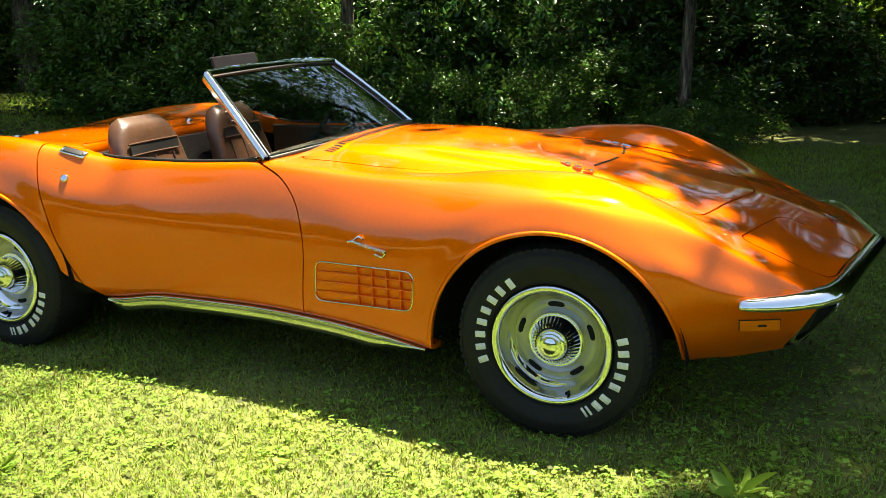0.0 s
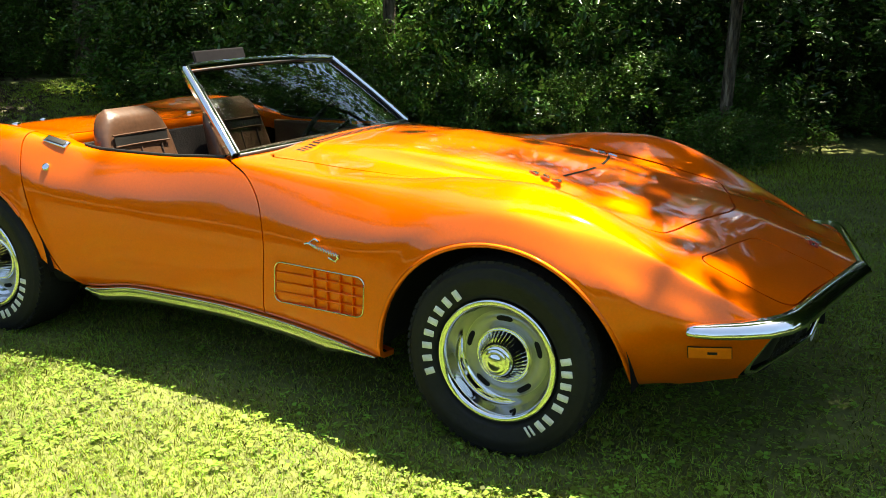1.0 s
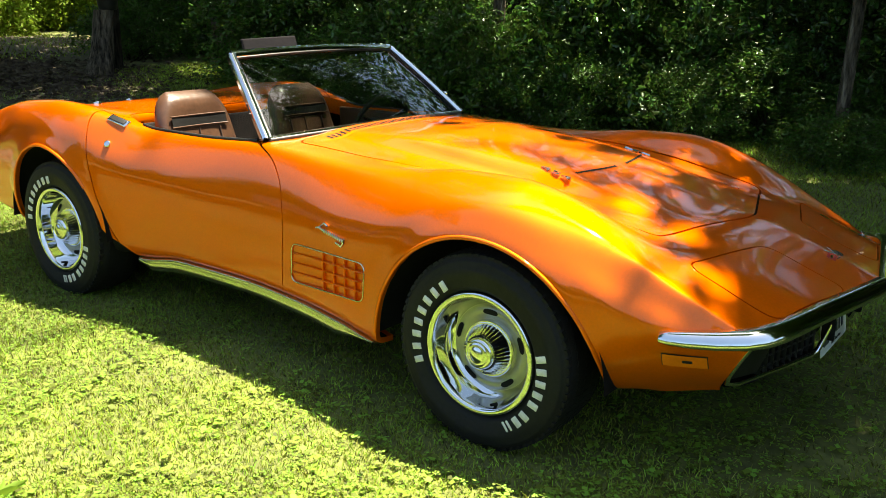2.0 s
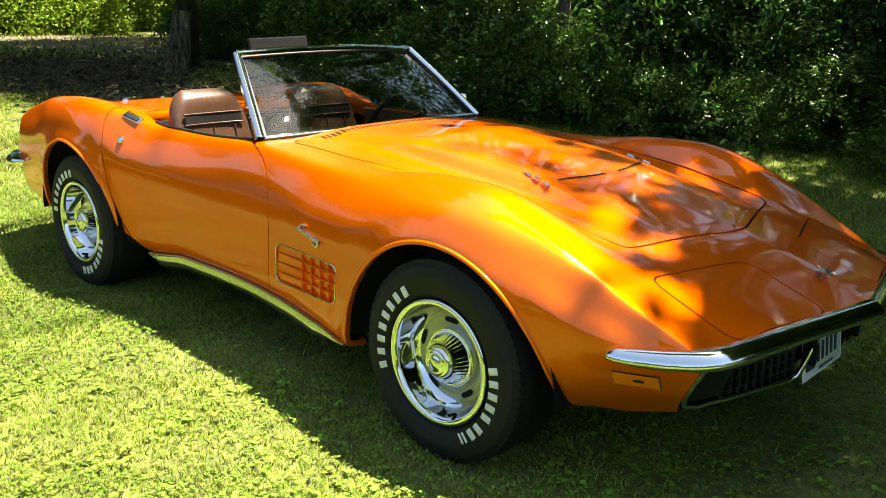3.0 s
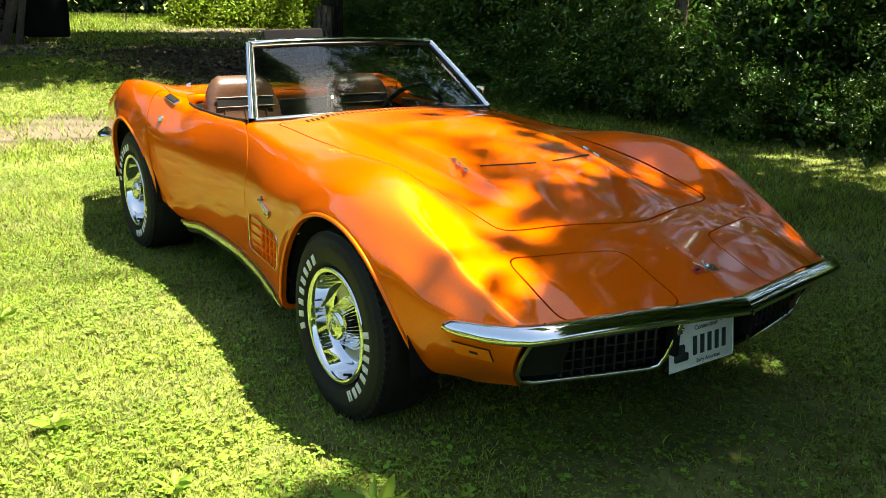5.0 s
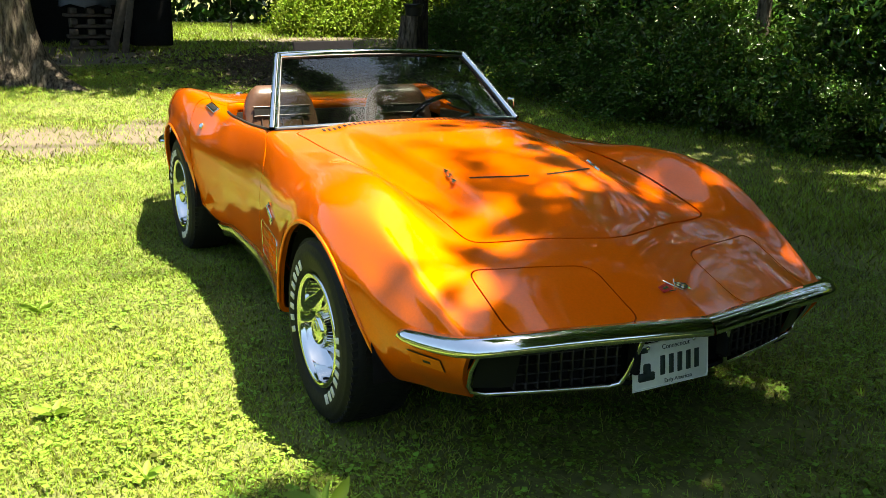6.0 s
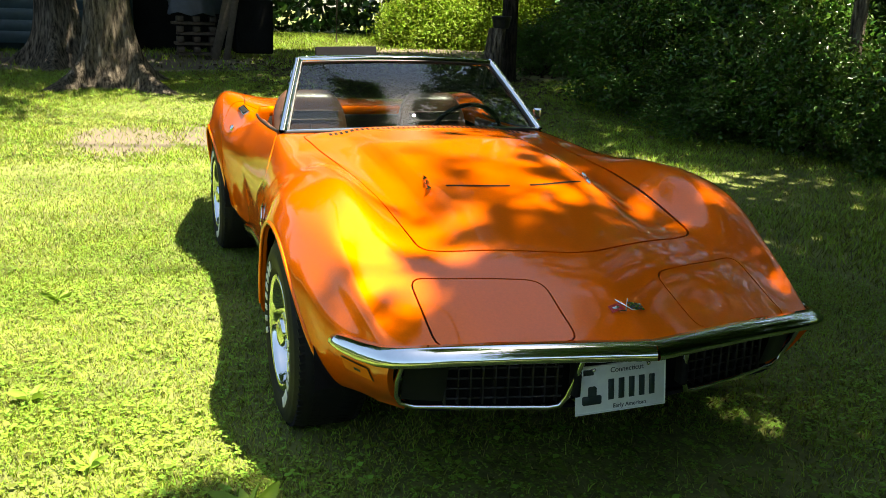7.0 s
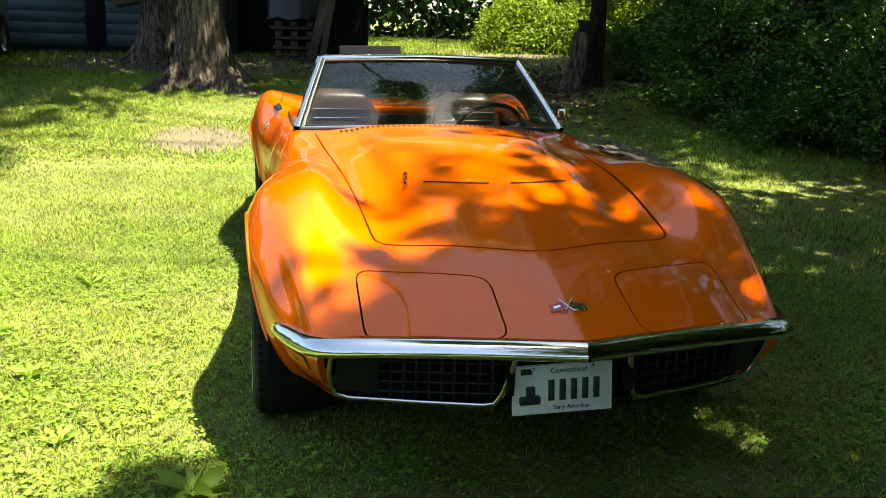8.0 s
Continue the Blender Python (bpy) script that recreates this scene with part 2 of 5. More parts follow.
LOWER = [(1.02, .63, .38), (.76, .675, .40), (.6, .748, .40), (.46, .80, .41), (.31, .838, .44), (0, .868, .5), (-.4, .864, .43), (-.65, .834, .42),
         (-.95, .79, .42), (-1.3, .763, .42), (-1.7, .758, .42), (-2, .782, .44), (-2.25, .836, .48), (-2.5, .852, .5), (-2.8, .835, .48),
         (-3.1, .79, .47), (-3.4, .735, .46), (-3.62, .68, .46)]
BOTTOM = [(1.02, .58, .34), (.76, .625, .345), (.6, .665, .315), (.46, .712, .288), (.3, .765, .278), (0, .83, .27), (-.42, .860, .262), (-.65, .82, .28),
          (-.95, .772, .295), (-1.3, .742, .302), (-1.7, .735, .298), (-2, .745, .262), (-2.3, .80, .27), (-2.6, .80, .29), (-3, .76, .31),
          (-3.4, .71, .34), (-3.62, .66, .36)]
F_ARCH = (-0.01, 0.292, 0.418)          # x, z, radius
R_ARCH = (-2.52, 0.333, 0.392)


def section_rows(inset=0.0, nx=231, nv=66):
    """The right half of the body as an array [x][v], v from the centre line down to the sill."""
    xs = np.linspace(1.02, -3.62, nx)
    cols = []
    for line in (CENTRE, HOOD_MID, VALLEY, CROWN, CREST, SHOULDER, BELT, LOWER, BOTTOM):
        k = [p[0] for p in line]
        cols.append((pchip(k, [p[1] for p in line], xs), pchip(k, [p[2] for p in line], xs)))
    cols.append((cols[-1][0] - 0.09 + 0.08 * np.clip((xs - 0.42) / 0.1, 0, 1), cols[-1][1] - 0.012))
    W, Z = np.array([c[0] for c in cols]).T, np.array([c[1] for c in cols]).T
    ker = np.array([1, 2, 3, 2, 1]) / 9.0
    for A in (W, Z):
        for _ in range(2):
            pad = np.pad(A, ((2, 2), (0, 0)), mode="edge")
            A[2:-2] = sum(ker[k] * pad[k:k + nx] for k in range(5))[2:-2]
    stops = np.array([0, 9, 17, 23, 29, 37, 46, 54, 61, 65])
    v = np.arange(nv)
    out = np.zeros((nx, nv, 3))
    for i in range(nx):
        out[i, :, 0] = xs[i]
        out[i, :, 1] = pchip(stops, W[i], v)
        out[i, :, 2] = pchip(stops, Z[i], v)
    # soften round the section, less at the front crease
    for _ in range(4):
        s = out.copy()
        s[:, 1:-1, 1:] = 0.25 * out[:, :-2, 1:] + 0.5 * out[:, 1:-1, 1:] + 0.25 * out[:, 2:, 1:]
        keep = np.clip((out[:, :, 0] - 0.05) / 0.6, 0, 1)[..., None] * 0.35
        ridge = np.exp(-((np.arange(nv) - 29) / 2.5) ** 2)[None, :, None] * np.clip((out[:, :, :1] + 0.1) / 0.35, 0, 1)
        keep = np.maximum(keep, ridge * 0.62)
        out = s * (1 - keep) + out * keep
    out[:, 0, 1] = 0
    x, w, z = out[..., 0], out[..., 1], out[..., 2]
    # the hood's dome: widens towards the windscreen, with a stepped front lip
    half = 0.325 + 0.04 * np.clip(-x, 0, 1)
    across = np.clip((half + 0.042 - w) / 0.048, 0, 1)
    across = across * across * (3 - 2 * across)
    along = np.clip((0.42 - x) / 0.58, 0, 1)
    along = along * along * (3 - 2 * along) * np.clip((x + 1.15) / 0.5, 0, 1)
    z += 0.040 * across * along * (x > -1.2)
    # arch lips stand out a little
    for cx, cz, r in (F_ARCH, R_ARCH):
        d = np.hypot(x - cx, z - cz) - r
        lip = np.exp(-(d / 0.045) ** 2)
        w += 0.014 * lip * (w > 0.6) * np.clip((0.82 - z) / 0.06, 0, 1)
    if inset:
        w -= inset
        z -= inset * (np.arange(nv) < 50)
    return out


def whole(rows):
    """Both halves, from the left sill over the top to the right one, y to the left."""
    left = rows[:, ::-1].copy()
    right = rows[:, 1:].copy()
    right[..., 1] *= -1
    return np.concatenate([left, right], 1)


def carve(bm, faces, outline, axes, keep=None):
    """Cuts faces along a convex outline in two of the axes, and returns those inside it."""
    a, b = axes
    n = len(outline)
    area = sum(outline[i][0] * outline[(i + 1) % n][1] - outline[(i + 1) % n][0] * outline[i][1] for i in range(n))
    lo = [min(p[k] for p in outline) - 0.03 for k in (0, 1)]
    hi = [max(p[k] for p in outline) + 0.03 for k in (0, 1)]
    inside = []
    for f in faces:
        if keep and not keep(f.calc_center_median()):
            continue
        xs, ys = [v.co[a] for v in f.verts], [v.co[b] for v in f.verts]
        if max(xs) > lo[0] and min(xs) < hi[0] and max(ys) > lo[1] and min(ys) < hi[1]:
            inside.append(f)
    for i in range(n):
        p, q = outline[i], outline[(i + 1) % n]
        co, no = Vector((0, 0, 0)), Vector((0, 0, 0))
        co[a], co[b] = p
        s = 1 if area > 0 else -1
        no[a], no[b] = s * (q[1] - p[1]), -s * (q[0] - p[0])
        if no.length < 1e-9:
            continue
        geom = set(inside)
        for f in inside:
            geom.update(f.edges)
            geom.update(f.verts)
        r = bmesh.ops.bisect_plane(bm, geom=list(geom), dist=1e-6, plane_co=co, plane_no=no)
        alive = {f for f in r["geom"] if isinstance(f, bmesh.types.BMFace)} | {f for f in inside if f.is_valid}
        inside = [f for f in alive if (f.calc_center_median() - co).dot(no) < 0]
    return inside


def offset(outline, d):
    """A convex outline, moved outwards by d."""
    n = len(outline)
    area = sum(outline[i][0] * outline[(i + 1) % n][1] - outline[(i + 1) % n][0] * outline[i][1] for i in range(n))
    s = 1 if area > 0 else -1
    out = []
    for i in range(n):
        p0, p1, p2 = (Vector(outline[(i + k) % n]) for k in (-1, 0, 1))
        e1, e2 = (p1 - p0).normalized(), (p2 - p1).normalized()
        n1, n2 = Vector((e1.y, -e1.x)) * s, Vector((e2.y, -e2.x)) * s
        m = (n1 + n2).normalized()
        out.append(tuple(p1 + m * d / max(0.4, m.dot(n1))))
    return out


def rounded(outline, r, seg=5):
    """A convex outline with rounded corners."""
    n, out = len(outline), []
    for i in range(n):
        p0, p1, p2 = (Vector(outline[(i + k) % n]) for k in (-1, 0, 1))
        rr = min(r, (p0 - p1).length * 0.45, (p2 - p1).length * 0.45)
        a, b = p1 + (p0 - p1).normalized() * rr, p1 + (p2 - p1).normalized() * rr
        for k in range(seg + 1):
            t = k / seg
            out.append(tuple((1 - t) ** 2 * a + 2 * t * (1 - t) * p1 + t * t * b))
    return out


CAR = thing("sports_car", (-1.25, 0, 0.0), "orange metallic open-top sports car parked on the lawn", "car")

NOSE = [(.980, 0), (.948, .16), (.904, .38), (.866, .56), (.808, .695)]
HOOD = [(.551, 0), (.404, .494), (.32, .501), (-1.10, .585)]
COCKPIT = [(-1.13, 0), (-1.14, .2), (-1.16, .4), (-1.20, .55), (-1.26, .652), (-1.9, .660), (-2.06, .652), (-2.16, .625), (-2.205, .56), (-2.215, .4), (-2.22, .2), (-2.222, 0)]
DOOR = [(-1.5, .93), (-1.199, .858), (-1.09, .814), (-1.009, .729), (-.967, .59), (-.998, .321), (-1.008, .24), (-2.05, .24), (-2.067, .285), (-2.15, .506), (-2.19, .65), (-2.225, .80), (-2.246, .89), (-2.255, .97)]
LAMP = [(.539, .573), (.655, .192), (.922, .194), (.836, .573)]
VENT = [(-.918, .527), (-.495, .535), (-.503, .392), (-.932, .372)]
DECK = [(-2.10, 0), (-2.10, .64), (-2.245, .722), (-2.52, .668), (-3.0, .62), (-3.06, 0)]


def both(half):
    """A half outline in plan, mirrored to the whole."""
    return [(x, -w) for x, w in half] + [(x, w) for x, w in half[::-1] if w > 0]


shell = bmesh.new()
base_me = grid_mesh("body_base", whole(section_rows()))
shell.from_mesh(base_me)
bmesh.ops.recalc_face_normals(shell, faces=shell.faces[:])
shell.normal_update()
from mathutils.bvhtree import BVHTree
TREE = BVHTree.FromBMesh(shell)
shell.faces.ensure_lookup_table()
SMOOTH = [[(v.co.copy(), v.normal.copy()) for v in f.verts] for f in shell.faces]


def skin_normal(p):
    """The smooth normal of the uncut body near p."""
    hit, no, i, _ = TREE.find_nearest(p)
    if i is None:
        return Vector((0, 0, 1))
    acc = Vector((0, 0, 0))
    for co, vn in SMOOTH[i]:
        acc += vn / ((co - hit).length + 1e-4)
    return acc.normalized()


def skin_point(x, y, z=None):
    """A point of the body's skin under or beside a place: over (x, y), or at the side at (x, z)."""
    if z is None:
        hit, no, i, _ = TREE.ray_cast(Vector((x, y, 3)), Vector((0, 0, -1)))
    else:
        hit, no, i, _ = TREE.ray_cast(Vector((x, 3 * y, z)), Vector((0, -y, 0)).normalized())
    return hit


def panel(name, bm, faces, parent, label="", mat=PAINT, depth=0.02):
    """Faces of the carved body as a panel of its own, with turned-in edges and the body's smooth normals."""
    ids, co, quads = {}, [], []
    for f in faces:
        row = []
        for v in f.verts:
            if v not in ids:
                ids[v] = len(co)
                co.append(v.co.copy())
            row.append(ids[v])
        quads.append(row)
    norms = [skin_normal(p) for p in co]
    fs = set(faces)
    for f in faces:
        for lp in f.loops:
            e = lp.edge
            if sum(1 for g in e.link_faces if g in fs) == 1:
                a, b = lp.vert, lp.link_loop_next.vert
                na, nb = norms[ids[a]], norms[ids[b]]
                k = len(co)
                mid = (na + nb).normalized()
                out = (b.co - a.co).cross(mid).normalized()
                co.extend([a.co.copy(), b.co.copy(), b.co - nb * depth, a.co - na * depth])
                norms.extend([out] * 4)
                quads.append([k + 1, k, k + 3, k + 2])
    me = bpy.data.meshes.new(name)
    me.from_pydata(co, [], quads)
    me.shade_smooth()
    me.normals_split_custom_set_from_vertices(norms)
    return part(name, me, mat, parent, label)


def all_of(bm):
    return list(bm.faces)


# nose and tail, wheel arches, cockpit
nose_cut = [(x, -w) for x, w in NOSE] + [(.62, -.90), (-3.2, -.90), (-3.43, -.70), (-3.52, -.4), (-3.56, 0), (-3.52, .4), (-3.43, .70), (-3.2, .90), (.62, .90)] + [(x, w) for x, w in NOSE[:0:-1]]
inside = set(carve(shell, all_of(shell), nose_cut, (0, 1)))
bmesh.ops.delete(shell, geom=[f for f in shell.faces if f not in inside], context="FACES")


def arch_outline(arch):
    cx, cz, r = arch
    ring = [(cx + r * math.cos(a), cz + r * math.sin(a)) for a in np.linspace(0, math.pi, 30)]
    return [(cx + r * 1.02, 0.0)] + ring + [(cx - r, 0.0)]


def rear_arch_outline(grow=0.0):
    ring = [(-2.525 + (.365 + grow) * math.cos(a), .333 + (.402 + grow) * math.sin(a)) for a in np.linspace(0, math.pi, 30)]
    return [(-2.16 + grow, 0.0)] + ring + [(-2.89 - grow, 0.0)]


REAR_WEDGE = [(-2.015, .275), (-2.19, .405), (-2.45, .45), (-2.45, .1), (-1.97, .1)]


for outline in (arch_outline(F_ARCH), rear_arch_outline(), REAR_WEDGE):
    for side in (-1, 1):
        gone = carve(shell, all_of(shell), outline, (0, 2), lambda c: c.y * side > 0.45)
        bmesh.ops.delete(shell, geom=gone, context="FACES")
gone = carve(shell, all_of(shell), both(COCKPIT), (0, 1), lambda c: c.z > 0.6)
bmesh.ops.delete(shell, geom=gone, context="FACES")

for side in (-1, 1):
    gone = carve(shell, all_of(shell), [(.700, .25), (.95, .25), (.95, .505), (.800, .505), (.702, .335)], (0, 2), lambda c: c.y * side > 0.3)
    bmesh.ops.delete(shell, geom=gone, context="FACES")

GAP = 0.0026


def cut_panel(name, outline, axes, keep, label="", gap=GAP):
    outer = carve(shell, all_of(shell), offset(outline, gap), axes, keep)
    inner = carve(shell, outer, offset(outline, -gap), axes)
    ob = panel(name, shell, inner, CAR, label)
    ring = carve(shell, all_of(shell), offset(outline, gap), axes, keep)
    bmesh.ops.delete(shell, geom=ring, context="FACES")
    return ob


hood_outline = rounded(both(HOOD), 0.06)
cut_panel("rear_deck", rounded(both(DECK), 0.04), (0, 1), lambda c: c.z > 0.6, "orange rear deck lid")
cut_panel("hood", hood_outline, (0, 1), lambda c: c.z > 0.55, "orange domed hood with dappled shade", gap=GAP * 1.5)
for side in (-1, 1):
    cut_panel("headlight_cover", rounded([(x, side * w) for x, w in LAMP], 0.055), (0, 1), lambda c: c.z > 0.45, "closed pop-up headlight cover")
doors = []
for side in (-1, 1):
    top = [f for f in shell.faces if f.calc_center_median().y * side > 0.55]
    geom = set(top)
    for f in top:
        geom.update(f.edges)
        geom.update(f.verts)
    bmesh.ops.bisect_plane(shell, geom=list(geom), dist=1e-6, plane_co=(0, side * .635, 0), plane_no=(0, 1, 0))
    doors.append(cut_panel("door", rounded(DOOR, 0.25, 4), (0, 2), lambda c: c.y * side > 0.635, "orange door with a chrome push handle"))
for side in (-1, 1):
    gone = carve(shell, all_of(shell), rounded(VENT, 0.035), (0, 2), lambda c: c.y * side > 0.6)
    bmesh.ops.delete(shell, geom=gone, context="FACES")
panel("body", shell, all_of(shell), CAR)
shell.free()

# dark inner skin behind the gaps
lining = bmesh.new()
lining.from_mesh(grid_mesh("lining", whole(section_rows(0.028))))
keep = set(carve(lining, all_of(lining), offset(nose_cut, -0.03), (0, 1)))
bmesh.ops.delete(lining, geom=[f for f in lining.faces if f not in keep], context="FACES")
for arch in (F_ARCH, R_ARCH):
    for side in (-1, 1):
        o = arch_outline((arch[0], arch[1], arch[2] + 0.012))
        if arch is R_ARCH:
            o = rear_arch_outline(0.012)
        bmesh.ops.delete(lining, geom=carve(lining, all_of(lining), o, (0, 2), lambda c: c.y * side > 0.45), context="FACES")
bmesh.ops.delete(lining, geom=carve(lining, all_of(lining), offset(both(COCKPIT), 0.004), (0, 1), lambda c: c.z > 0.55), context="FACES")
for side in (-1, 1):
    cut = [(.672, .2), (.98, .2), (.98, .53), (.79, .53), (.675, .335)]
    bmesh.ops.delete(lining, geom=carve(lining, all_of(lining), cut, (0, 2), lambda c: c.y * side > 0.3), context="FACES")
part("inner_lining", lining, BLACK, CAR)
pan = box_bm((1.15, 1.30, 0.05), (-1.2, 0, 0.235))
box_bm((0.40, 1.10, 0.06), (0.50, 0, 0.36), bm=pan)
box_bm((0.8, 1.1, 0.10), (-0.1, 0, 0.30), bm=pan)
box_bm((1.5, 1.1, 0.10), (-2.7, 0, 0.32), bm=pan)
part("floor_pan", pan, BLACK, CAR)
for cx, cz, r in (F_ARCH, R_ARCH):
    for side in (-1, 1):
        prof = [(0.02, side * .57), (r + 0.02, side * .57), (r + 0.02, side * .83)]
        part("wheel_well", lathe("wheel_well", prof, 40, (cx, 0, cz), arc=math.pi), BLACK, CAR)


# ---- wheels ----
def child(name, parent, at):
    ob = new(name)
    ob.parent = parent
    ob.matrix_parent_inverse = parent.matrix_world.inverted()
    ob.matrix_basis = Matrix.Translation(at)
    bpy.context.view_layer.update()
    return ob


def wheel(at, side, turn):
    """A rally wheel with trim ring and finned centre cap in a white-lettered tyre; its outer face looks to side (-1: right)."""
    root = child("wheel", CAR, at)
    o = Vector(at)

    def turned(name, prof, mat, label="", seg=96):
        return part(name, lathe(name, [(r, side * d) for r, d in prof], seg, o), mat, root, label)

    turned("tyre", [(.200, -.095), (.225, -.118), (.27, -.132), (.305, -.124), (.324, -.106), (.331, -.07), (.332, 0), (.331, .07), (.324, .104),
                    (.320, .109), (.316, .1085), (.309, .121), (.300, .1245), (.297, .124), (.285, .1305), (.262, .1318), (.259, .1300), (.226, .1285),
                    (.222, .1255), (.212, .117), (.206, .104), (.200, .09)], RUBBER, "black tyre with raised white lettering", 128)
    bm = bmesh.new()
    for k in range(72):
        a = 2 * math.pi * k / 72
        for d, skew, w in ((.094, .22, .034), (.048, -.3, .038), (0, .3, .038), (-.048, -.3, .038), (-.094, .22, .034)):
            rot = Matrix.Rotation(-a, 3, "Y") @ Matrix.Rotation(skew, 3, "X")
            rr = .3215 if abs(d) > .09 else .3275
            box_bm((.010, w, .019), o + Vector((math.cos(a) * rr, d, math.sin(a) * rr)), rot=rot, bm=bm)
    tagged(part("tread", bm, RUBBER, root, smooth=False), kind="stuff")
    # raised white marks round the sidewall, one bar a letter
    for angle in [197, 186.5, 176, 165.5, 155, 144.5, 134, 123.5, 11, 1.5, -8, -17.5, -27, -40, -49, -57, -61]:
        a = radians(angle + turn)
        if side > 0:
            a = math.pi - a
        wide = .016 if angle > -50 else .006
        rot = Matrix.Rotation(-a, 3, "Y")
        p = o + Vector((math.cos(a) * .2425, side * .1305, math.sin(a) * .2425))
        part("raised_mark", box_bm((.036, .005, wide * 1.36), p, 0.0016, rot @ Matrix.Rotation(side * .12, 3, "Y"), seg=1), WHITE_RUBBER, root)
    turned("trim_ring", [(.2035, .100), (.2065, .116), (.2045, .1235), (.199, .1265), (.188, .1250), (.183, .118), (.180, .104), (.172, .070), (.159, .045),
                         (.145, .036)], CHROME, "chrome trim ring")
    turned("wheel_disc", [(.149, .026), (.146, .042), (.139, .051), (.126, .054), (.112, .049), (.098, .041), (.086, .041)], ALLOY, "silver painted wheel disc")
    for k in range(5):
        a0 = radians(90 + 72 * k + turn)
        pts = np.zeros((13, 7, 3))
        for i in range(13):
            u = -1 + 2 * i / 12
            a = a0 + u * 0.235
            for j in range(7):
                h = -1 + 2 * j / 6
                r = .1255 + h * .0092 * math.sqrt(max(0.0, 1 - abs(u) ** 4))
                pts[i, j] = o + Vector((math.cos(a) * r, side * (.0562 - abs(h) * .0012), math.sin(a) * r))
        part("vent_slot", grid_mesh("vent_slot", pts), BLACK, root)
    turned("cap_ring", [(.096, .040), (.0955, .060), (.090, .066), (.083, .065), (.079, .056)], CHROME, "chrome cap ring")
    turned("cap_core", [(.083, .050), (.070, .062), (.054, .098), (.045, .106)], BLACK, seg=40)
    turned("centre_cap", [(.0525, .096), (.0535, .108), (.0505, .118), (.0435, .1235), (.040, .1225), (.038, .125), (.032, .1275), (.025, .1265), (.0235, .1285),
                                (.0, .130)], CHROME, "chrome centre cap", 48)
    bm = bmesh.new()
    for k in range(36):
        a = 2 * math.pi * k / 36
        q = [o + Vector((math.cos(a + s) * r, side * d, math.sin(a + s) * r)) for r, d in ((.081, .057), (.0575, .102)) for s in (-.042, .042)]
        q += [o + Vector((math.cos(a) * (r + .007), side * (d + .006), math.sin(a) * (r + .007))) for r, d in ((.081, .057), (.0575, .102))]
        v = [bm.verts.new(p) for p in q]
        for f in ((0, 2, 5, 4), (1, 4, 5, 3), (0, 4, 1), (2, 3, 5)):
            bm.faces.new([v[i] for i in f])
    tagged(part("fin_ring", bm, CHROME, root, smooth=False), kind="stuff")
    a = radians(-72 + turn)
    stem = o + Vector((math.cos(a) * .176, side * .085, math.sin(a) * .176))
    part("valve_stem", tube("valve_stem", [stem, stem + Vector((-.006 * math.cos(a), side * .03, -.006 * math.sin(a)))], .005), BLACK, root)
    turned("brake_drum", [(.15, .02), (.15, -.06), (.02, -.06)], BLACK, seg=32)
    return root


for x in (0, -2.489):
    for side in (-1, 1):
        wheel((x, side * (.748 if x == 0 else .722), .332), side, 0 if x == 0 else -24)

# ---- bumpers ----
D_SHAPE = [(-.034, -.023), (0, -.027), (.018, -.025), (.026, -.018), (.0275, -.009), (.021, .008), (.007, .024), (-.010, .035), (-.034, .038)]
half_plan = [(.993, 0, .547), (.987, .03, .547), (.961, .16, .547), (.917, .38, .546), (.881, .56, .543), (.860, .645, .539), (.834, .694, .533), (.790, .728, .525),
             (.72, .757, .516), (.65, .785, .512), (.60, .803, .511), (.576, .812, .511), (.572, .812, .511)]
BUMPER_SIZE = [.78, .78, .78, .78, .78, .79, .80, .79, .76, .68, .56, .40, .05]
for side in (-1, 1):
    profile = D_SHAPE if side > 0 else [(-k, h) for k, h in D_SHAPE]
    pts = sweep([(x, side * w, z) for x, w, z in half_plan], profile, sizes=BUMPER_SIZE)
    part("front_bumper", grid_mesh("front_bumper", pts, close_v=True), CHROME, CAR, "chrome front bumper half")
for side in (-1, 1):
    line = [(-3.30, side * .762, .525), (-3.36, side * .782, .518), (-3.46, side * .776, .512), (-3.55, side * .735, .510), (-3.62, side * .60, .510), (-3.65, side * .45, .510),
            (-3.66, side * .25, .510)]
    prof = D_SHAPE if side < 0 else [(-s, h) for s, h in D_SHAPE]
    pts = sweep(line, [(-s, h) for s, h in prof], sizes=[.1, .7, 1.0, 1.15, 1.2, 1.2, 1.2])
    part("rear_bumper", grid_mesh("rear_bumper", pts, close_v=True), CHROME, CAR, "chrome rear bumper half")
part("rear_panel", box_bm((.03, 1.20, .40), (-3.46, 0, .52), .012), PAINT, CAR)

# ---- front end under the bumper: grilles, lamps, plate ----
plan_x = lambda w, d: float(np.interp(w, [p[1] for p in NOSE], [p[0] for p in NOSE])) - d
part("front_backing", grid_mesh("front_backing", np.array([[(plan_x(max(abs(w), .28), .13), w, z) for z in (.52, .34)] for w in np.linspace(-.615, .615, 25)])), BLACK, CAR)
lip = np.array([[(plan_x(abs(w), .105), w, .350), (plan_x(abs(w), .10), w, .340), (plan_x(abs(w), .14), w, .326), (plan_x(abs(w), .24), w, .316)] for w in np.linspace(-.60, .60, 31)])
for half_lip in (lip[:13], lip[18:]):
    part("front_lip", grid_mesh("front_lip", half_lip), BLACK, CAR)
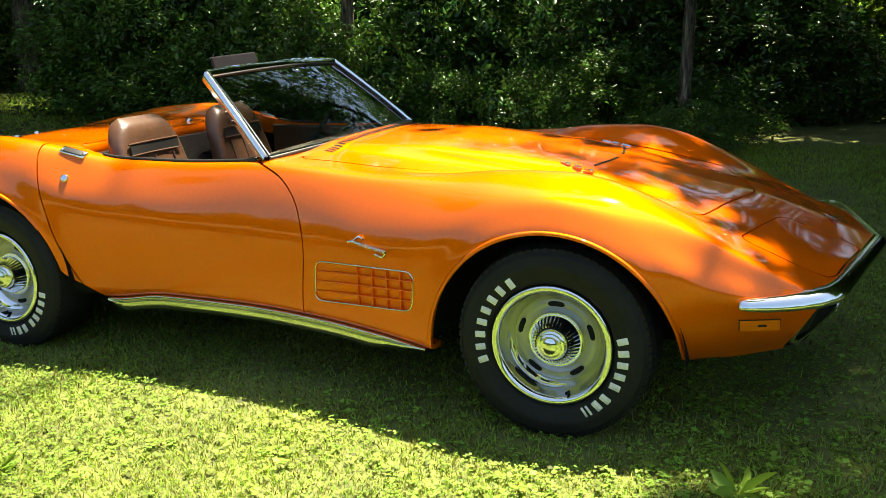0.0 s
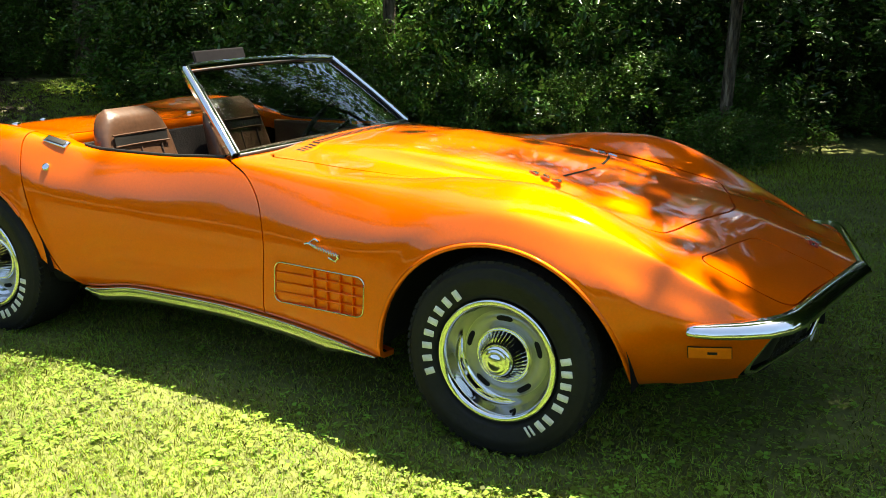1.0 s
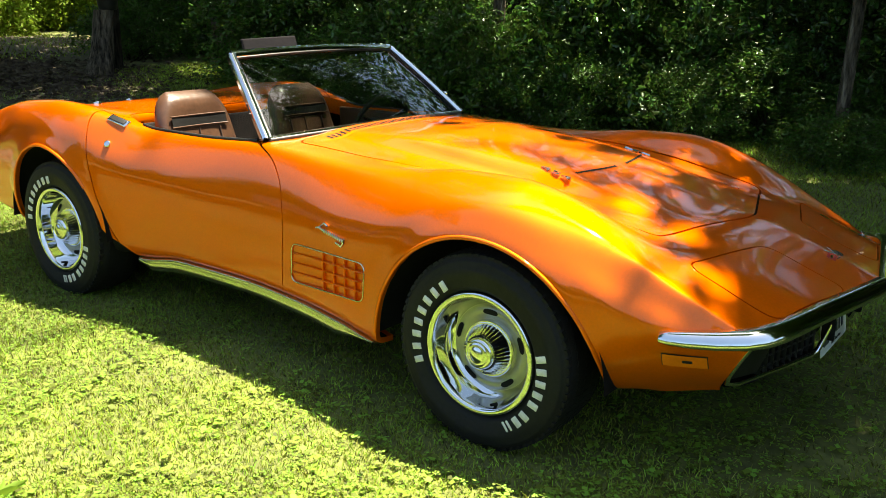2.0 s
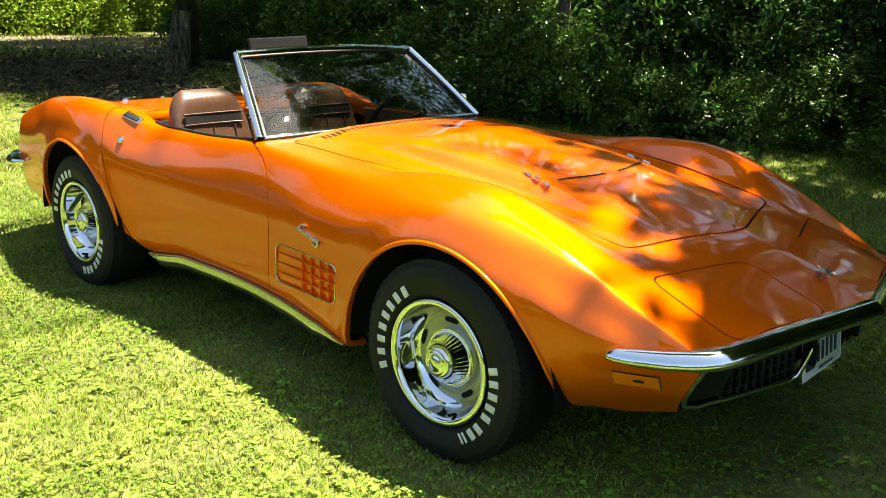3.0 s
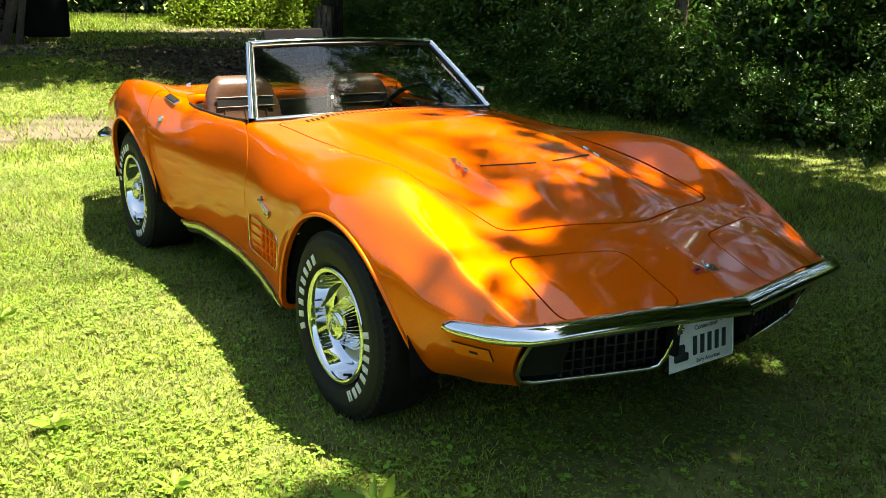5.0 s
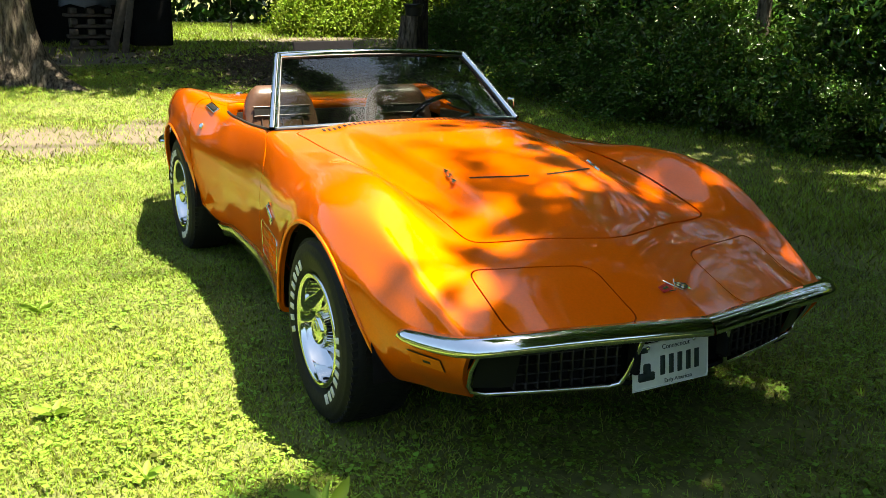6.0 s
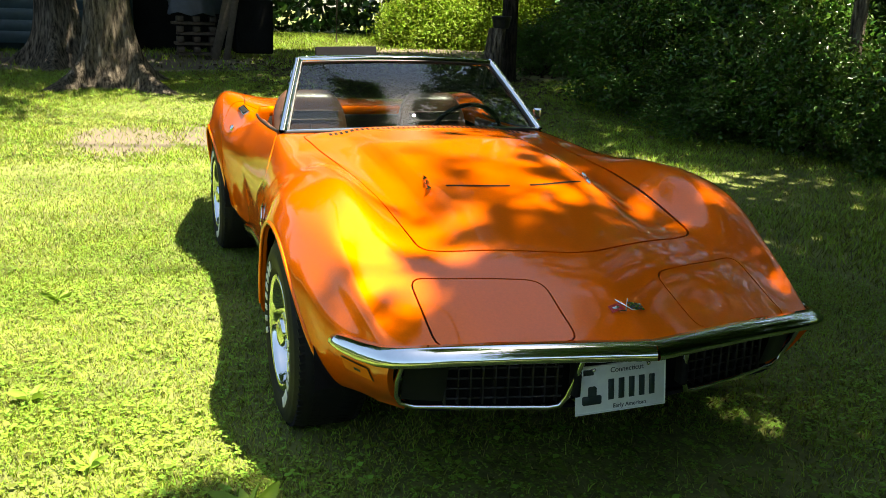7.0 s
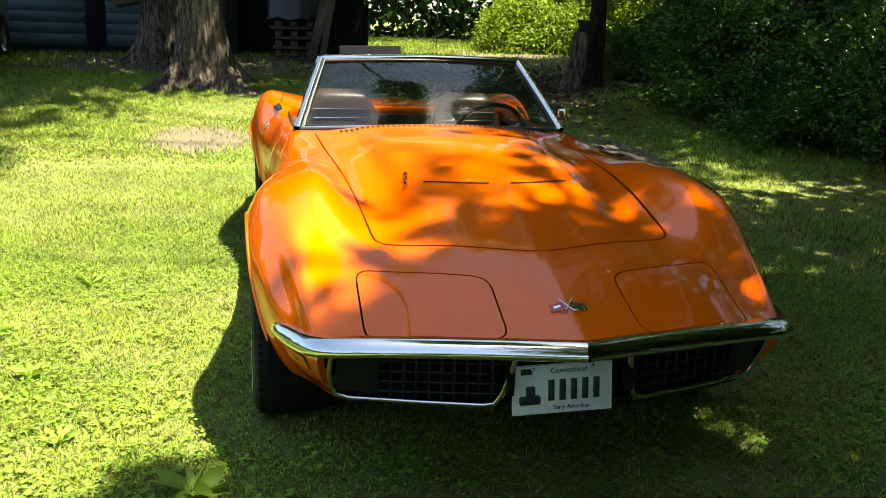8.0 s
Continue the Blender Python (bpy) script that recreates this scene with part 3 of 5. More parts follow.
for side in (-1, 1):
    loop = []
    for w, z, d in ((.662, .512, .022), (.668, .44, .060), (.660, .385, .092), (.645, .358, .104), (.61, .349, .103), (.40, .349, .096), (.24, .349, .086), (.210, .356, .082),
                    (.194, .385, .075), (.180, .44, .062), (.168, .512, .045)):
        loop.append((plan_x(w, d), side * w, z))
    part("grille_surround", tube("grille_surround", loop, .0085, 8), CHROME, CAR, "thin chrome grille surround")
    g = child("grille", CAR, (plan_x(.35, .07), side * .35, .44))
    tagged(g, "dark egg-crate grille")
    for z in (.378, .408, .438, .468, .498):
        part("grille_bar", tube("grille_bar", [(plan_x(w, .098), side * w, z) for w in np.linspace(.20, .53, 9)], .003, 6), SEAL, g)
    for w in np.linspace(.215, .53, 10):
        x = plan_x(w, .102)
        part("grille_bar", box_bm((.022, .003, .15), (x, side * w, .435)), SEAL, g)
    lens = np.array([[(plan_x(w, .052 + (.50 - z) * .35), side * w, z) for z in np.linspace(.372, .505, 6)] for w in np.linspace(.535, .648, 8)])
    part("turn_lamp", grid_mesh("turn_lamp", lens), material("smoked_lens", (.016, .016, .013), .35, spec=.25, vary=.15, scale=50) if side < 0 else bpy.data.materials["smoked_lens"], CAR, "smoked turn signal lens")
    # side marker set into the fender corner
    m = child("marker_lamp", CAR, (.635, side * .75, .44))
    tagged(m, "amber side marker in a dark frame")

    def on_side(x, z, out):
        p = skin_point(x, side, z)
        return p + skin_normal(p) * out
    for nm, grow, out, mat in (("bezel", .0028, .0020, SEAL), ("lens", .0005, .0045, AMBER)):
        xs, zs = np.linspace(.576 - grow, .689 + grow, 9), np.linspace(.419 - grow, .456 + grow, 5)
        pts = np.array([[on_side(x, z + .0 * x, out) for z in zs] for x in xs])
        part(nm, grid_mesh(nm, pts), mat, m)
    bars = np.array([[on_side(x, z, .0056) for z in (.433, .442)] for x in (.626, .640, .652)])
    part("lens_mark", grid_mesh("lens_mark", bars), SEAL, m)

plate = child("licence_plate", CAR, (.845, 0, .385))
tagged(plate, "white licence plate with dark characters")
tilt = Matrix.Rotation(radians(-6), 3, "Y")
base = Vector((.850, -.010, .390))
R_PLATE = tilt @ Matrix.Rotation(radians(1.2), 3, "X")


def on_plate(y, z, out=0.0):
    return base + R_PLATE @ Vector((out, y, z))


part("sheet", box_bm((.003, .300, .146), base, .001, R_PLATE, seg=1), PLATE, plate)
rim = [on_plate(y, z, .002) for y, z in rounded([(-.147, -.070), (.147, -.070), (.147, .070), (-.147, .070)], .012)]
part("rim", tube("rim", rim, .0022, 6, True), PLATE, plate)
for k in range(5):
    part("character", box_bm((.002, .019, .062), on_plate(-.034 + k * .034, -.004, .0025), .0006, R_PLATE, seg=1), INK, plate)
part("motif", box_bm((.002, .062, .026), on_plate(-.098, -.030, .0025), .004, R_PLATE, seg=1), INK, plate)
part("motif", box_bm((.002, .026, .034), on_plate(-.096, -.006, .0025), .004, R_PLATE, seg=1), INK, plate)
part("motif", box_bm((.002, .034, .018), on_plate(-.108, .054, .0025), .001, R_PLATE, seg=1), INK, plate)
for y in (-.09, .09):
    part("bolt", lathe("bolt", [(.007, .002), (.006, .006), (0, .007)], 10, on_plate(y, .06), "x"), CHROME, plate)
part("bracket", box_bm((.04, .20, .06), (.790, 0, .41), .006), BLACK, CAR)
for side in (-1, 1):
    part("bumper_post", box_bm((.04, .022, .12), (.875, side * .176, .45), .008), BLACK, CAR)

# crossed-flag nose badge
badge = child("nose_badge", CAR, (.815, 0, .63))
tagged(badge, "crossed-flag chrome nose badge")


def on_top(x, y, out=.004):
    p = skin_point(x, y)
    return p + skin_normal(p) * out


for side, mat in ((-1, RED), (1, INK)):
    for i in range(3):
        for j in range(4):
            c = (CHROME if (i + j) % 2 else mat) if side > 0 else (CHROME if i == 1 and j in (1, 2) else mat)
            y0, x0 = side * (.011 + j * .0108), .804 + i * .0098 + j * .002
            q = np.array([[on_top(x0, y0), on_top(x0, y0 + side * .010)], [on_top(x0 + .009, y0), on_top(x0 + .009, y0 + side * .010)]])
            part("flag_cell", grid_mesh("flag_cell", q), c, badge)
    part("flag_staff", tube("flag_staff", [on_top(.792, -side * .02, .005), on_top(.842, side * .012, .005), on_top(.838, side * .03, .005)], .0020, 6), CHROME, badge)


def lettering(name, words, size, depth, mat, parent, m):
    cu = bpy.data.curves.new(name, "FONT")
    cu.body, cu.size, cu.extrude, cu.align_x, cu.align_y = words, size, depth, "CENTER", "CENTER"
    tmp = bpy.data.objects.new(name, cu)
    scene.collection.objects.link(tmp)
    me = bpy.data.meshes.new_from_object(tmp.evaluated_get(bpy.context.evaluated_depsgraph_get()))
    bpy.data.objects.remove(tmp)
    me.shade_flat()
    ob = part(name, me, mat, parent)
    ob.matrix_world = m
    return ob


for words, y, z, size in (("Connecticut", .018, .053, .022), ("Early American", .028, -.056, .018)):
    frame_ = (R_PLATE @ Matrix(((0, 0, 1), (1, 0, 0), (0, 1, 0)))).to_4x4()
    lettering("plate_legend", words, size, .0005, INK, plate, Matrix.Translation(on_plate(y, z, .0024)) @ frame_)


for side in (-1, 1):
    p = skin_point(-.060, side * .322)
    n = skin_normal(p)
    along = Vector((1, 0, 0)) if side < 0 else Vector((-1, 0, 0))
    along = (along - n * along.dot(n)).normalized()
    up = n.cross(along)
    m = Matrix((along, up, n)).transposed().to_4x4()
    m.translation = p + n * .006
    b = lettering("hood_badge", "454", .054, .0035, TRIM, CAR, m @ Matrix(((1.75, .2, 0, 0), (0, .40, 0, 0), (0, 0, 1, 0), (0, 0, 0, 1))))
    tagged(b, "chrome 454 hood badge")
    # a chrome script on the fender, its strokes run together
    script = child("fender_script", CAR, (-.66, side * .85, .62))
    tagged(script, "chrome script badge")

    def stroke(pts, r):
        path = []
        for x, z in pts:
            q = skin_point(x, side, z)
            path.append(q + skin_normal(q) * .005)
        part("stroke", tube("stroke", path, r * 1.35, 6), CHROME, script)
    s = 1 if side < 0 else -1
    x0 = -.69
    stroke([(x0 - s * .075 + s * .01 * k, 0.614 + .004 * math.sin(k)) for k in range(5)], .0035)
    stroke([(x0 - s * .03, 0.610), (x0 - s * .055, .622), (x0 - s * .03, .637), (x0 - s * .012, .630)], .0032)
    stroke([(x0 - s * .03 + s * .006 * k, 0.606 + .011 * (k % 2) - .0009 * k) for k in range(20)], .0032)
    stroke([(x0 + s * .085, .590), (x0 + s * .072, .574), (x0 + s * .04, .582)], .003)

# air slots at the front of the dome and the cowl's louvres
for y0, y1 in ((-.265, -.035), (.045, .275)):
    pts = np.array([[on_top(.026 - .36 * abs(y) ** 1.6 + d, y, .0016 + (d == 0) * .001) for d in (0, .010)] for y in np.linspace(y0, y1, 14)])
    part("hood_slot", grid_mesh("hood_slot", pts), BLACK, CAR, "dark slot at the dome's front")
cowl = child("cowl_panel", CAR, (-1.04, 0, .9))
tagged(cowl, "orange cowl strip with a row of dark louvres")
COWL = ((-.985, .0005), (-.998, .003), (-1.046, .010), (-1.075, .011), (-1.112, .006))


def on_cowl(y, k, out=0.0):
    (x0, z0), (x1, z1) = COWL[int(k)], COWL[min(int(k) + 1, 4)]
    t = k - int(k)
    x, h = x0 + (x1 - x0) * t, z0 + (z1 - z0) * t
    p = skin_point(x - .05 * y * y, y)
    return p + Vector((out * .4, 0, h * (1 - (y / .56) ** 8) + out))


part("strip", grid_mesh("strip", np.array([[on_cowl(y, k) for k in (0, .5, 1, 1.5, 2, 2.5, 3, 3.5, 4)] for y in np.linspace(-.55, .55, 45)])), PAINT, cowl)
for k in range(39):
    y = -.47 + k * .0243
    q = np.array([[on_cowl(y + dy, t, .0016) for t in (1.1, 1.35, 1.6, 1.85)] for dy in (0, .013)])
    part("louvre", grid_mesh("louvre", q), BLACK, cowl)

# rolled lips round the wheel openings
for cx, cz, rx, rz in ((F_ARCH[0], F_ARCH[1], F_ARCH[2] + .004, F_ARCH[2] + .004), (-2.525, .333, .369, .406)):
    for side in (-1, 1):
        lip_line = []
        for a in np.linspace(.03 if cx > -1 else .62, math.pi - .03, 48):
            q = skin_point(cx + rx * math.cos(a), side, cz + rz * math.sin(a))
            lip_line.append(q + Vector((0, -side * .001, 0)))
        part("arch_lip", tube("arch_lip", lip_line, .008, 8), PAINT, CAR)

# ---- fender vents ----
for side in (-1, 1):
    v = child("fender_vent", CAR, (-.70, side * .83, .48))
    tagged(v, "orange egg-crate fender vent with a thin bright edge")

    def vent_pt(x, z, out):
        q = skin_point(x, side, z)
        return q + Vector((0, side * out, 0))

    def vz(x, t):
        top = .527 + (x + .918) / .421 * .008
        low = .372 + (x + .932) / .427 * .020
        return low + (top - low) * t
    back = np.array([[vent_pt(x, vz(x, t), -.004 - .009 * min(1, max(0, (x + .93) / .2))) for t in np.linspace(-.02, 1.02, 8)] for x in np.linspace(-.93, -.494, 16)])
    part("vent_back", grid_mesh("vent_back", back), PAINT, v)
    for t in (.25, .5, .75):
        pts = np.array([[vent_pt(x, vz(x, t) + dz, o) for dz, o in ((-.0032, -.014), (-.0028, -.002), (.0, .0005), (.0028, -.002), (.0032, -.014))] for x in np.linspace(-.925, -.50, 16)])
        part("vent_bar", grid_mesh("vent_bar", pts), PAINT, v)
    for x in (-.735, -.672, -.61, -.552):
        pts = np.array([[vent_pt(x + dx, vz(x, t), o) for dx, o in ((-.010, -.013), (-.0028, -.003), (.0, -.0005), (.0028, -.003), (.0032, -.013))] for t in np.linspace(0, 1, 8)])
        part("vent_bar", grid_mesh("vent_bar", pts), PAINT, v)
    edge = rounded(VENT, .035)
    part("vent_edge", tube("vent_edge", [vent_pt(x, z, .001) for x, z in edge], .0028, 6, True), TRIM, v)

# ---- sills ----
for side in (-1, 1):
    xs = np.linspace(-.455, -1.99, 40)
    bw = pchip([p[0] for p in BOTTOM], [p[1] for p in BOTTOM], xs)
    bz = pchip([p[0] for p in BOTTOM], [p[2] for p in BOTTOM], xs)
    fade = np.clip(np.minimum((-.44 - xs) / .25, (xs + 2.02) / .1), 0.15, 1)
    pts = np.array([[(x, side * (w + a), z + b * f) for a, b in ((-.020, -.002), (.004, -.003), (.006, -.008), (.002, -.010), (.001, -.014), (.006, -.022), (.003, -.050), (-.012, -.066), (-.05, -.070))]
                    for x, w, z, f in zip(xs, bw, bz, fade)])
    part("rocker_trim", grid_mesh("rocker_trim", pts), TRIM, CAR, "bright metal rocker trim")

# ---- windscreen ----
ws = child("windscreen", CAR, (-1.3, 0, 1.0))
tagged(ws, "raked windscreen in a chrome frame")


def ws_point(s, t, out=0.0):
    a = Vector((-1.115 - .095 * s * s, .640 * s, .897 - .022 * s * s))
    b = Vector((-1.505 - .048 * s * s, .508 * s, 1.192 - .016 * s * s))
    p = a.lerp(b, t)
    p += Vector((.66, .35 * s, .75)) * (.026 * math.sin(math.pi * t) * (1 - .88 * s * s) + out)
    return p


pane = bmesh.new()
for d in (0.0, -.005):
    me = grid_mesh("pane", np.array([[ws_point(s, t, d) for t in np.linspace(0, 1, 15)] for s in np.linspace(-1, 1, 41)]))
    pane.from_mesh(me)
    if d < 0:
        pane.faces.ensure_lookup_table()
        bmesh.ops.reverse_faces(pane, faces=pane.faces[len(pane.faces) // 2:])
pane_ob = part("pane", pane, GLASS, ws, "clear windscreen glass")
pane_ob.visible_shadow = False
POST = [(-.014, -.022), (.012, -.022), (.020, -.012), (.020, .010), (.010, .020), (-.014, .022)]
for side in (-1, 1):
    line = [ws_point(side * 1.012, t, .004) for t in np.linspace(-.03, 1.0, 14)]
    part("pillar", grid_mesh("pillar", sweep(line, POST, up=Vector((.6, side * .3, .74))), close_v=True), CHROME, ws, "chrome windscreen pillar")
    part("pillar_seal", tube("pillar_seal", [ws_point(side * .975, t, .006) for t in np.linspace(0, 1, 12)], .006, 6), SEAL, ws)
head = [ws_point(s, 1.012, .004) for s in np.linspace(-1.01, 1.01, 30)]
part("header", grid_mesh("header", sweep(head, [(-.016, -.014), (.014, -.016), (.020, 0), (.012, .014), (-.012, .016), (-.020, 0)], up=Vector((.66, 0, .75))), close_v=True), CHROME, ws, "chrome windscreen header")
part("header_seal", tube("header_seal", [ws_point(s, .972, .004) for s in np.linspace(-.97, .97, 24)], .0065, 6), SEAL, ws)
part("base_moulding", tube("base_moulding", [ws_point(s, -.012, .006) for s in np.linspace(-1.0, 1.0, 30)], .008, 8), CHROME, ws)
part("base_seal", tube("base_seal", [ws_point(s, -.03, .004) for s in np.linspace(-1.0, 1.0, 30)], .011, 8), SEAL, ws)
part("sun_visor", box_bm((.016, .318, .080), (-1.588, -.262, 1.212), .008, Matrix.Rotation(radians(-16), 3, "Y") @ Matrix.Rotation(radians(1.5), 3, "X"), seg=3), VISOR, CAR, "sun visor flipped up above the windscreen")
part("visor_arm", tube("visor_arm", [(-1.535, -.43, 1.185), (-1.565, -.425, 1.19), (-1.585, -.41, 1.195)], .005), CHROME, CAR)

# ---- door fittings, mirror, deck ----
for side, door in zip((-1, 1), doors):
    p = skin_point(-2.108, side * .716)
    n = skin_normal(p)
    along = (Vector((1, 0, 0)) - n * n.x).normalized()
    rot = Matrix((along, n.cross(along), n)).transposed()
    part("handle", box_bm((.118, .040, .010), p + n * .003, .004, rot), CHROME, door, "chrome push handle flap")
    part("handle_flap", box_bm((.088, .026, .006), p + n * .009, .002, rot), SEAL, door)
    q = skin_point(-2.11, side, .778)
    rot = skin_normal(q).to_track_quat("X", "Z").to_matrix()
    me = lathe("lock", [(.017, 0), (.017, .006), (.013, .010), (.006, .009), (0, .009)], 20, axis="x")
    lk_ob = part("lock", me, CHROME, door, "chrome lock cylinder")
    lk_ob.matrix_world = Matrix.Translation(q) @ rot.to_4x4()
    xs = np.linspace(-1.24, -2.0, 26)
    line = [skin_point(x, side * .662) + Vector((0, 0, .003)) for x in xs]
    part("window_seal", tube("window_seal", line, .007, 6), SEAL, door)
mirror = child("door_mirror", CAR, (-1.40, .70, .88))
tagged(mirror, "chrome door mirror")
part("mirror_stalk", tube("mirror_stalk", [(-1.37, .685, .85), (-1.36, .70, .88), (-1.355, .708, .905)], .007, 8, sizes=[1.8, 1, .9]), CHROME, mirror)
part("mirror_head", box_bm((.016, .044, .062), (-1.352, .712, .932), .009, Matrix.Rotation(radians(-38), 3, "Z"), seg=3), CHROME, mirror)
for x, y, r in ((-2.78, -.40, .022), (-3.05, -.03, .018), (-2.32, .30, .018)):
    p = skin_point(x, y)
    part("deck_latch", lathe("deck_latch", [(r, 0), (r, .008), (r * .6, .014), (0, .015)], 16, p, "z"), CHROME, CAR)

# ---- cabin ----
part("cabin_floor", box_bm((1.0, 1.26, .03), (-1.72, 0, .30)), CARPET, CAR)
part("bulkhead", box_bm((.03, 1.24, .56), (-2.19, 0, .56), .01, Matrix.Rotation(radians(-6), 3, "Y")), CARPET, CAR)
part("rear_shelf", box_bm((.16, 1.2, .03), (-2.06, 0, .60), .01), CARPET, CAR)
rim_line = [(x, y) for x, y in both(COCKPIT) if x < -1.88]
rim_line = sorted(rim_line, key=lambda p: p[1])
lip_rows = []
for (xa, ya), (xb, yb) in zip(rim_line[:-1], rim_line[1:]):
    for t in (0, .25, .5, .75):
        px, py = xa + (xb - xa) * t, ya + (yb - ya) * t
        q = skin_point(px - .004, py)
        lip_rows.append([(px - .006, py, q.z - .001), (px + .003, py, q.z - .006), (px + .004, py, q.z - .04), (px - .004, py, q.z - .085)])
part("deck_rim", grid_mesh("deck_rim", np.array(lip_rows)), PAINT, CAR, "orange rolled rim behind the seats")
part("console", box_bm((.85, .22, .26), (-1.62, 0, .44), .03), LEATHER_DARK, CAR)
for side in (-1, 1):
    part("door_card", box_bm((.80, .03, .48), (-1.62, side * .635, .60), .012), LEATHER, doors[0] if side < 0 else doors[1], "saddle-coloured door lining")
prof = [(-1.14, .86), (-1.20, .875), (-1.28, .868), (-1.34, .84), (-1.36, .78), (-1.33, .66), (-1.22, .56)]
pts = np.array([[(x - .03 * (1 - (y / .62) ** 2), y, z + .012 * math.exp(-((y - .36) / .2) ** 2)) for x, z in prof] for y in np.linspace(-.62, .62, 30)])
part("dashboard", grid_mesh("dashboard", pts), LEATHER_DARK, CAR, "dark padded dashboard")


def seat(at):
    """A bucket seat with a high back, a slotted headrest gap and bright piping."""
    root = child("seat", CAR, at)
    o = Vector(at)
    tagged(root, "saddle leather bucket seat")
    lean = radians(17)
    nu, nv = 30, 22
    pts = np.zeros((nu, nv, 3))
    for i in range(nu):
        u = i / (nu - 1)
        z = .02 + .62 * u
        half = (.245 - .055 * u) * math.sqrt(1 - .62 * (max(0, u - .70) / .30) ** 2.6)
        thick = .075 - .022 * u
        if u > .93:
            thick *= math.sqrt(max(.0004, 1 - ((u - .93) / .07) ** 2))
        for j in range(nv):
            a = 2 * math.pi * j / nv
            cx, sx = math.cos(a), math.sin(a)
            x = math.copysign(abs(cx) ** .55, cx) * thick
            y = math.copysign(abs(sx) ** .5, sx) * half
            if x > 0:
                x -= .030 * max(0, 1 - (y / half) ** 2) * min(1, max(0, (.90 - u) / .2))
            p = Vector((x, y, z))
            p.x -= math.tan(lean) * z
            pts[i, j] = o + p
    part("backrest", grid_mesh("backrest", pts, close_v=True), LEATHER, root)
    def face(y, z, out):
        half = .245 - .055 * (z - .02) / .62
        thick = (.075 - .022 * (z - .02) / .62)
        return o + Vector((thick + out - math.tan(lean) * z - .030 * max(0, 1 - (y / half) ** 2) * min(1, max(0, (.578 - z) / .124)), y, z))
    slot = np.array([[face(y, z, .004) for z in (.487, .50, .515, .53)] for y in np.linspace(-.155, .155, 10)])
    part("headrest_slot", grid_mesh("headrest_slot", slot), SEAL, root)
    for z in (.484, .533):
        part("slot_trim", tube("slot_trim", [face(y, z, .003) for y in np.linspace(-.16, .16, 10)], .004, 6), LEATHER, root)
    for y in (-.115, 0, .115):
        part("seam", tube("seam", [face(y, z, .001) for z in np.linspace(.08, .47, 8)], .004, 6), LEATHER_DARK, root)
    for z in (.18, .27, .36):
        part("seam", tube("seam", [face(y, z, .001) for y in np.linspace(-.115, .115, 6)], .003, 6), LEATHER_DARK, root)
    part("cushion", box_bm((.50, .47, .15), o + Vector((.27, 0, .02)), .05, Matrix.Rotation(radians(-8), 3, "Y"), seg=4), LEATHER, root)
    return root


for x, y, z in ((-1.875, -.37, .352), (-1.93, .37, .335)):
    seat((x, y, z))
sw = child("steering_wheel", CAR, (-1.50, .365, .80))
tagged(sw, "black three-spoke steering wheel")
axis = Vector((-.90, 0, .42)).normalized()
u1, u2 = Vector((0, 1, 0)), axis.cross(Vector((0, 1, 0)))
hub = Vector((-1.50, .365, .80))
part("rim", tube("rim", [hub + (u1 * math.cos(a) + u2 * math.sin(a)) * .192 for a in np.linspace(0, 2 * math.pi, 40, endpoint=False)], .0125, 8, True), SEAL, sw)
for a in (radians(90), radians(205), radians(335)):
    part("spoke", tube("spoke", [hub, hub + (u1 * math.cos(a) + u2 * math.sin(a)) * .19], .010, 6), TRIM, sw)
part("hub", lathe("hub", [(.0, .02), (.035, .015), (.042, -.01), (.03, -.12)], 16, hub, "x"), SEAL, sw)


# ---- ground ----
def rise(x, y):
    """The lawn's height: level under the car, then a gentle bank towards the yard behind it."""
    s = -x + 0.3 * max(0.0, y - 1.0)
    return float(np.interp(s, (2.2, 4, 6, 9.2, 12.6, 20, 35, 60), (0, .09, .21, .45, .56, .70, .85, 1.0)))


def rise_many(x, y):
    s = -x + 0.3 * np.maximum(0.0, y - 1.0)
    return np.interp(s, (2.2, 4, 6, 9.2, 12.6, 20, 35, 60), (0, .09, .21, .45, .56, .70, .85, 1.0))


rng = np.random.default_rng(7)


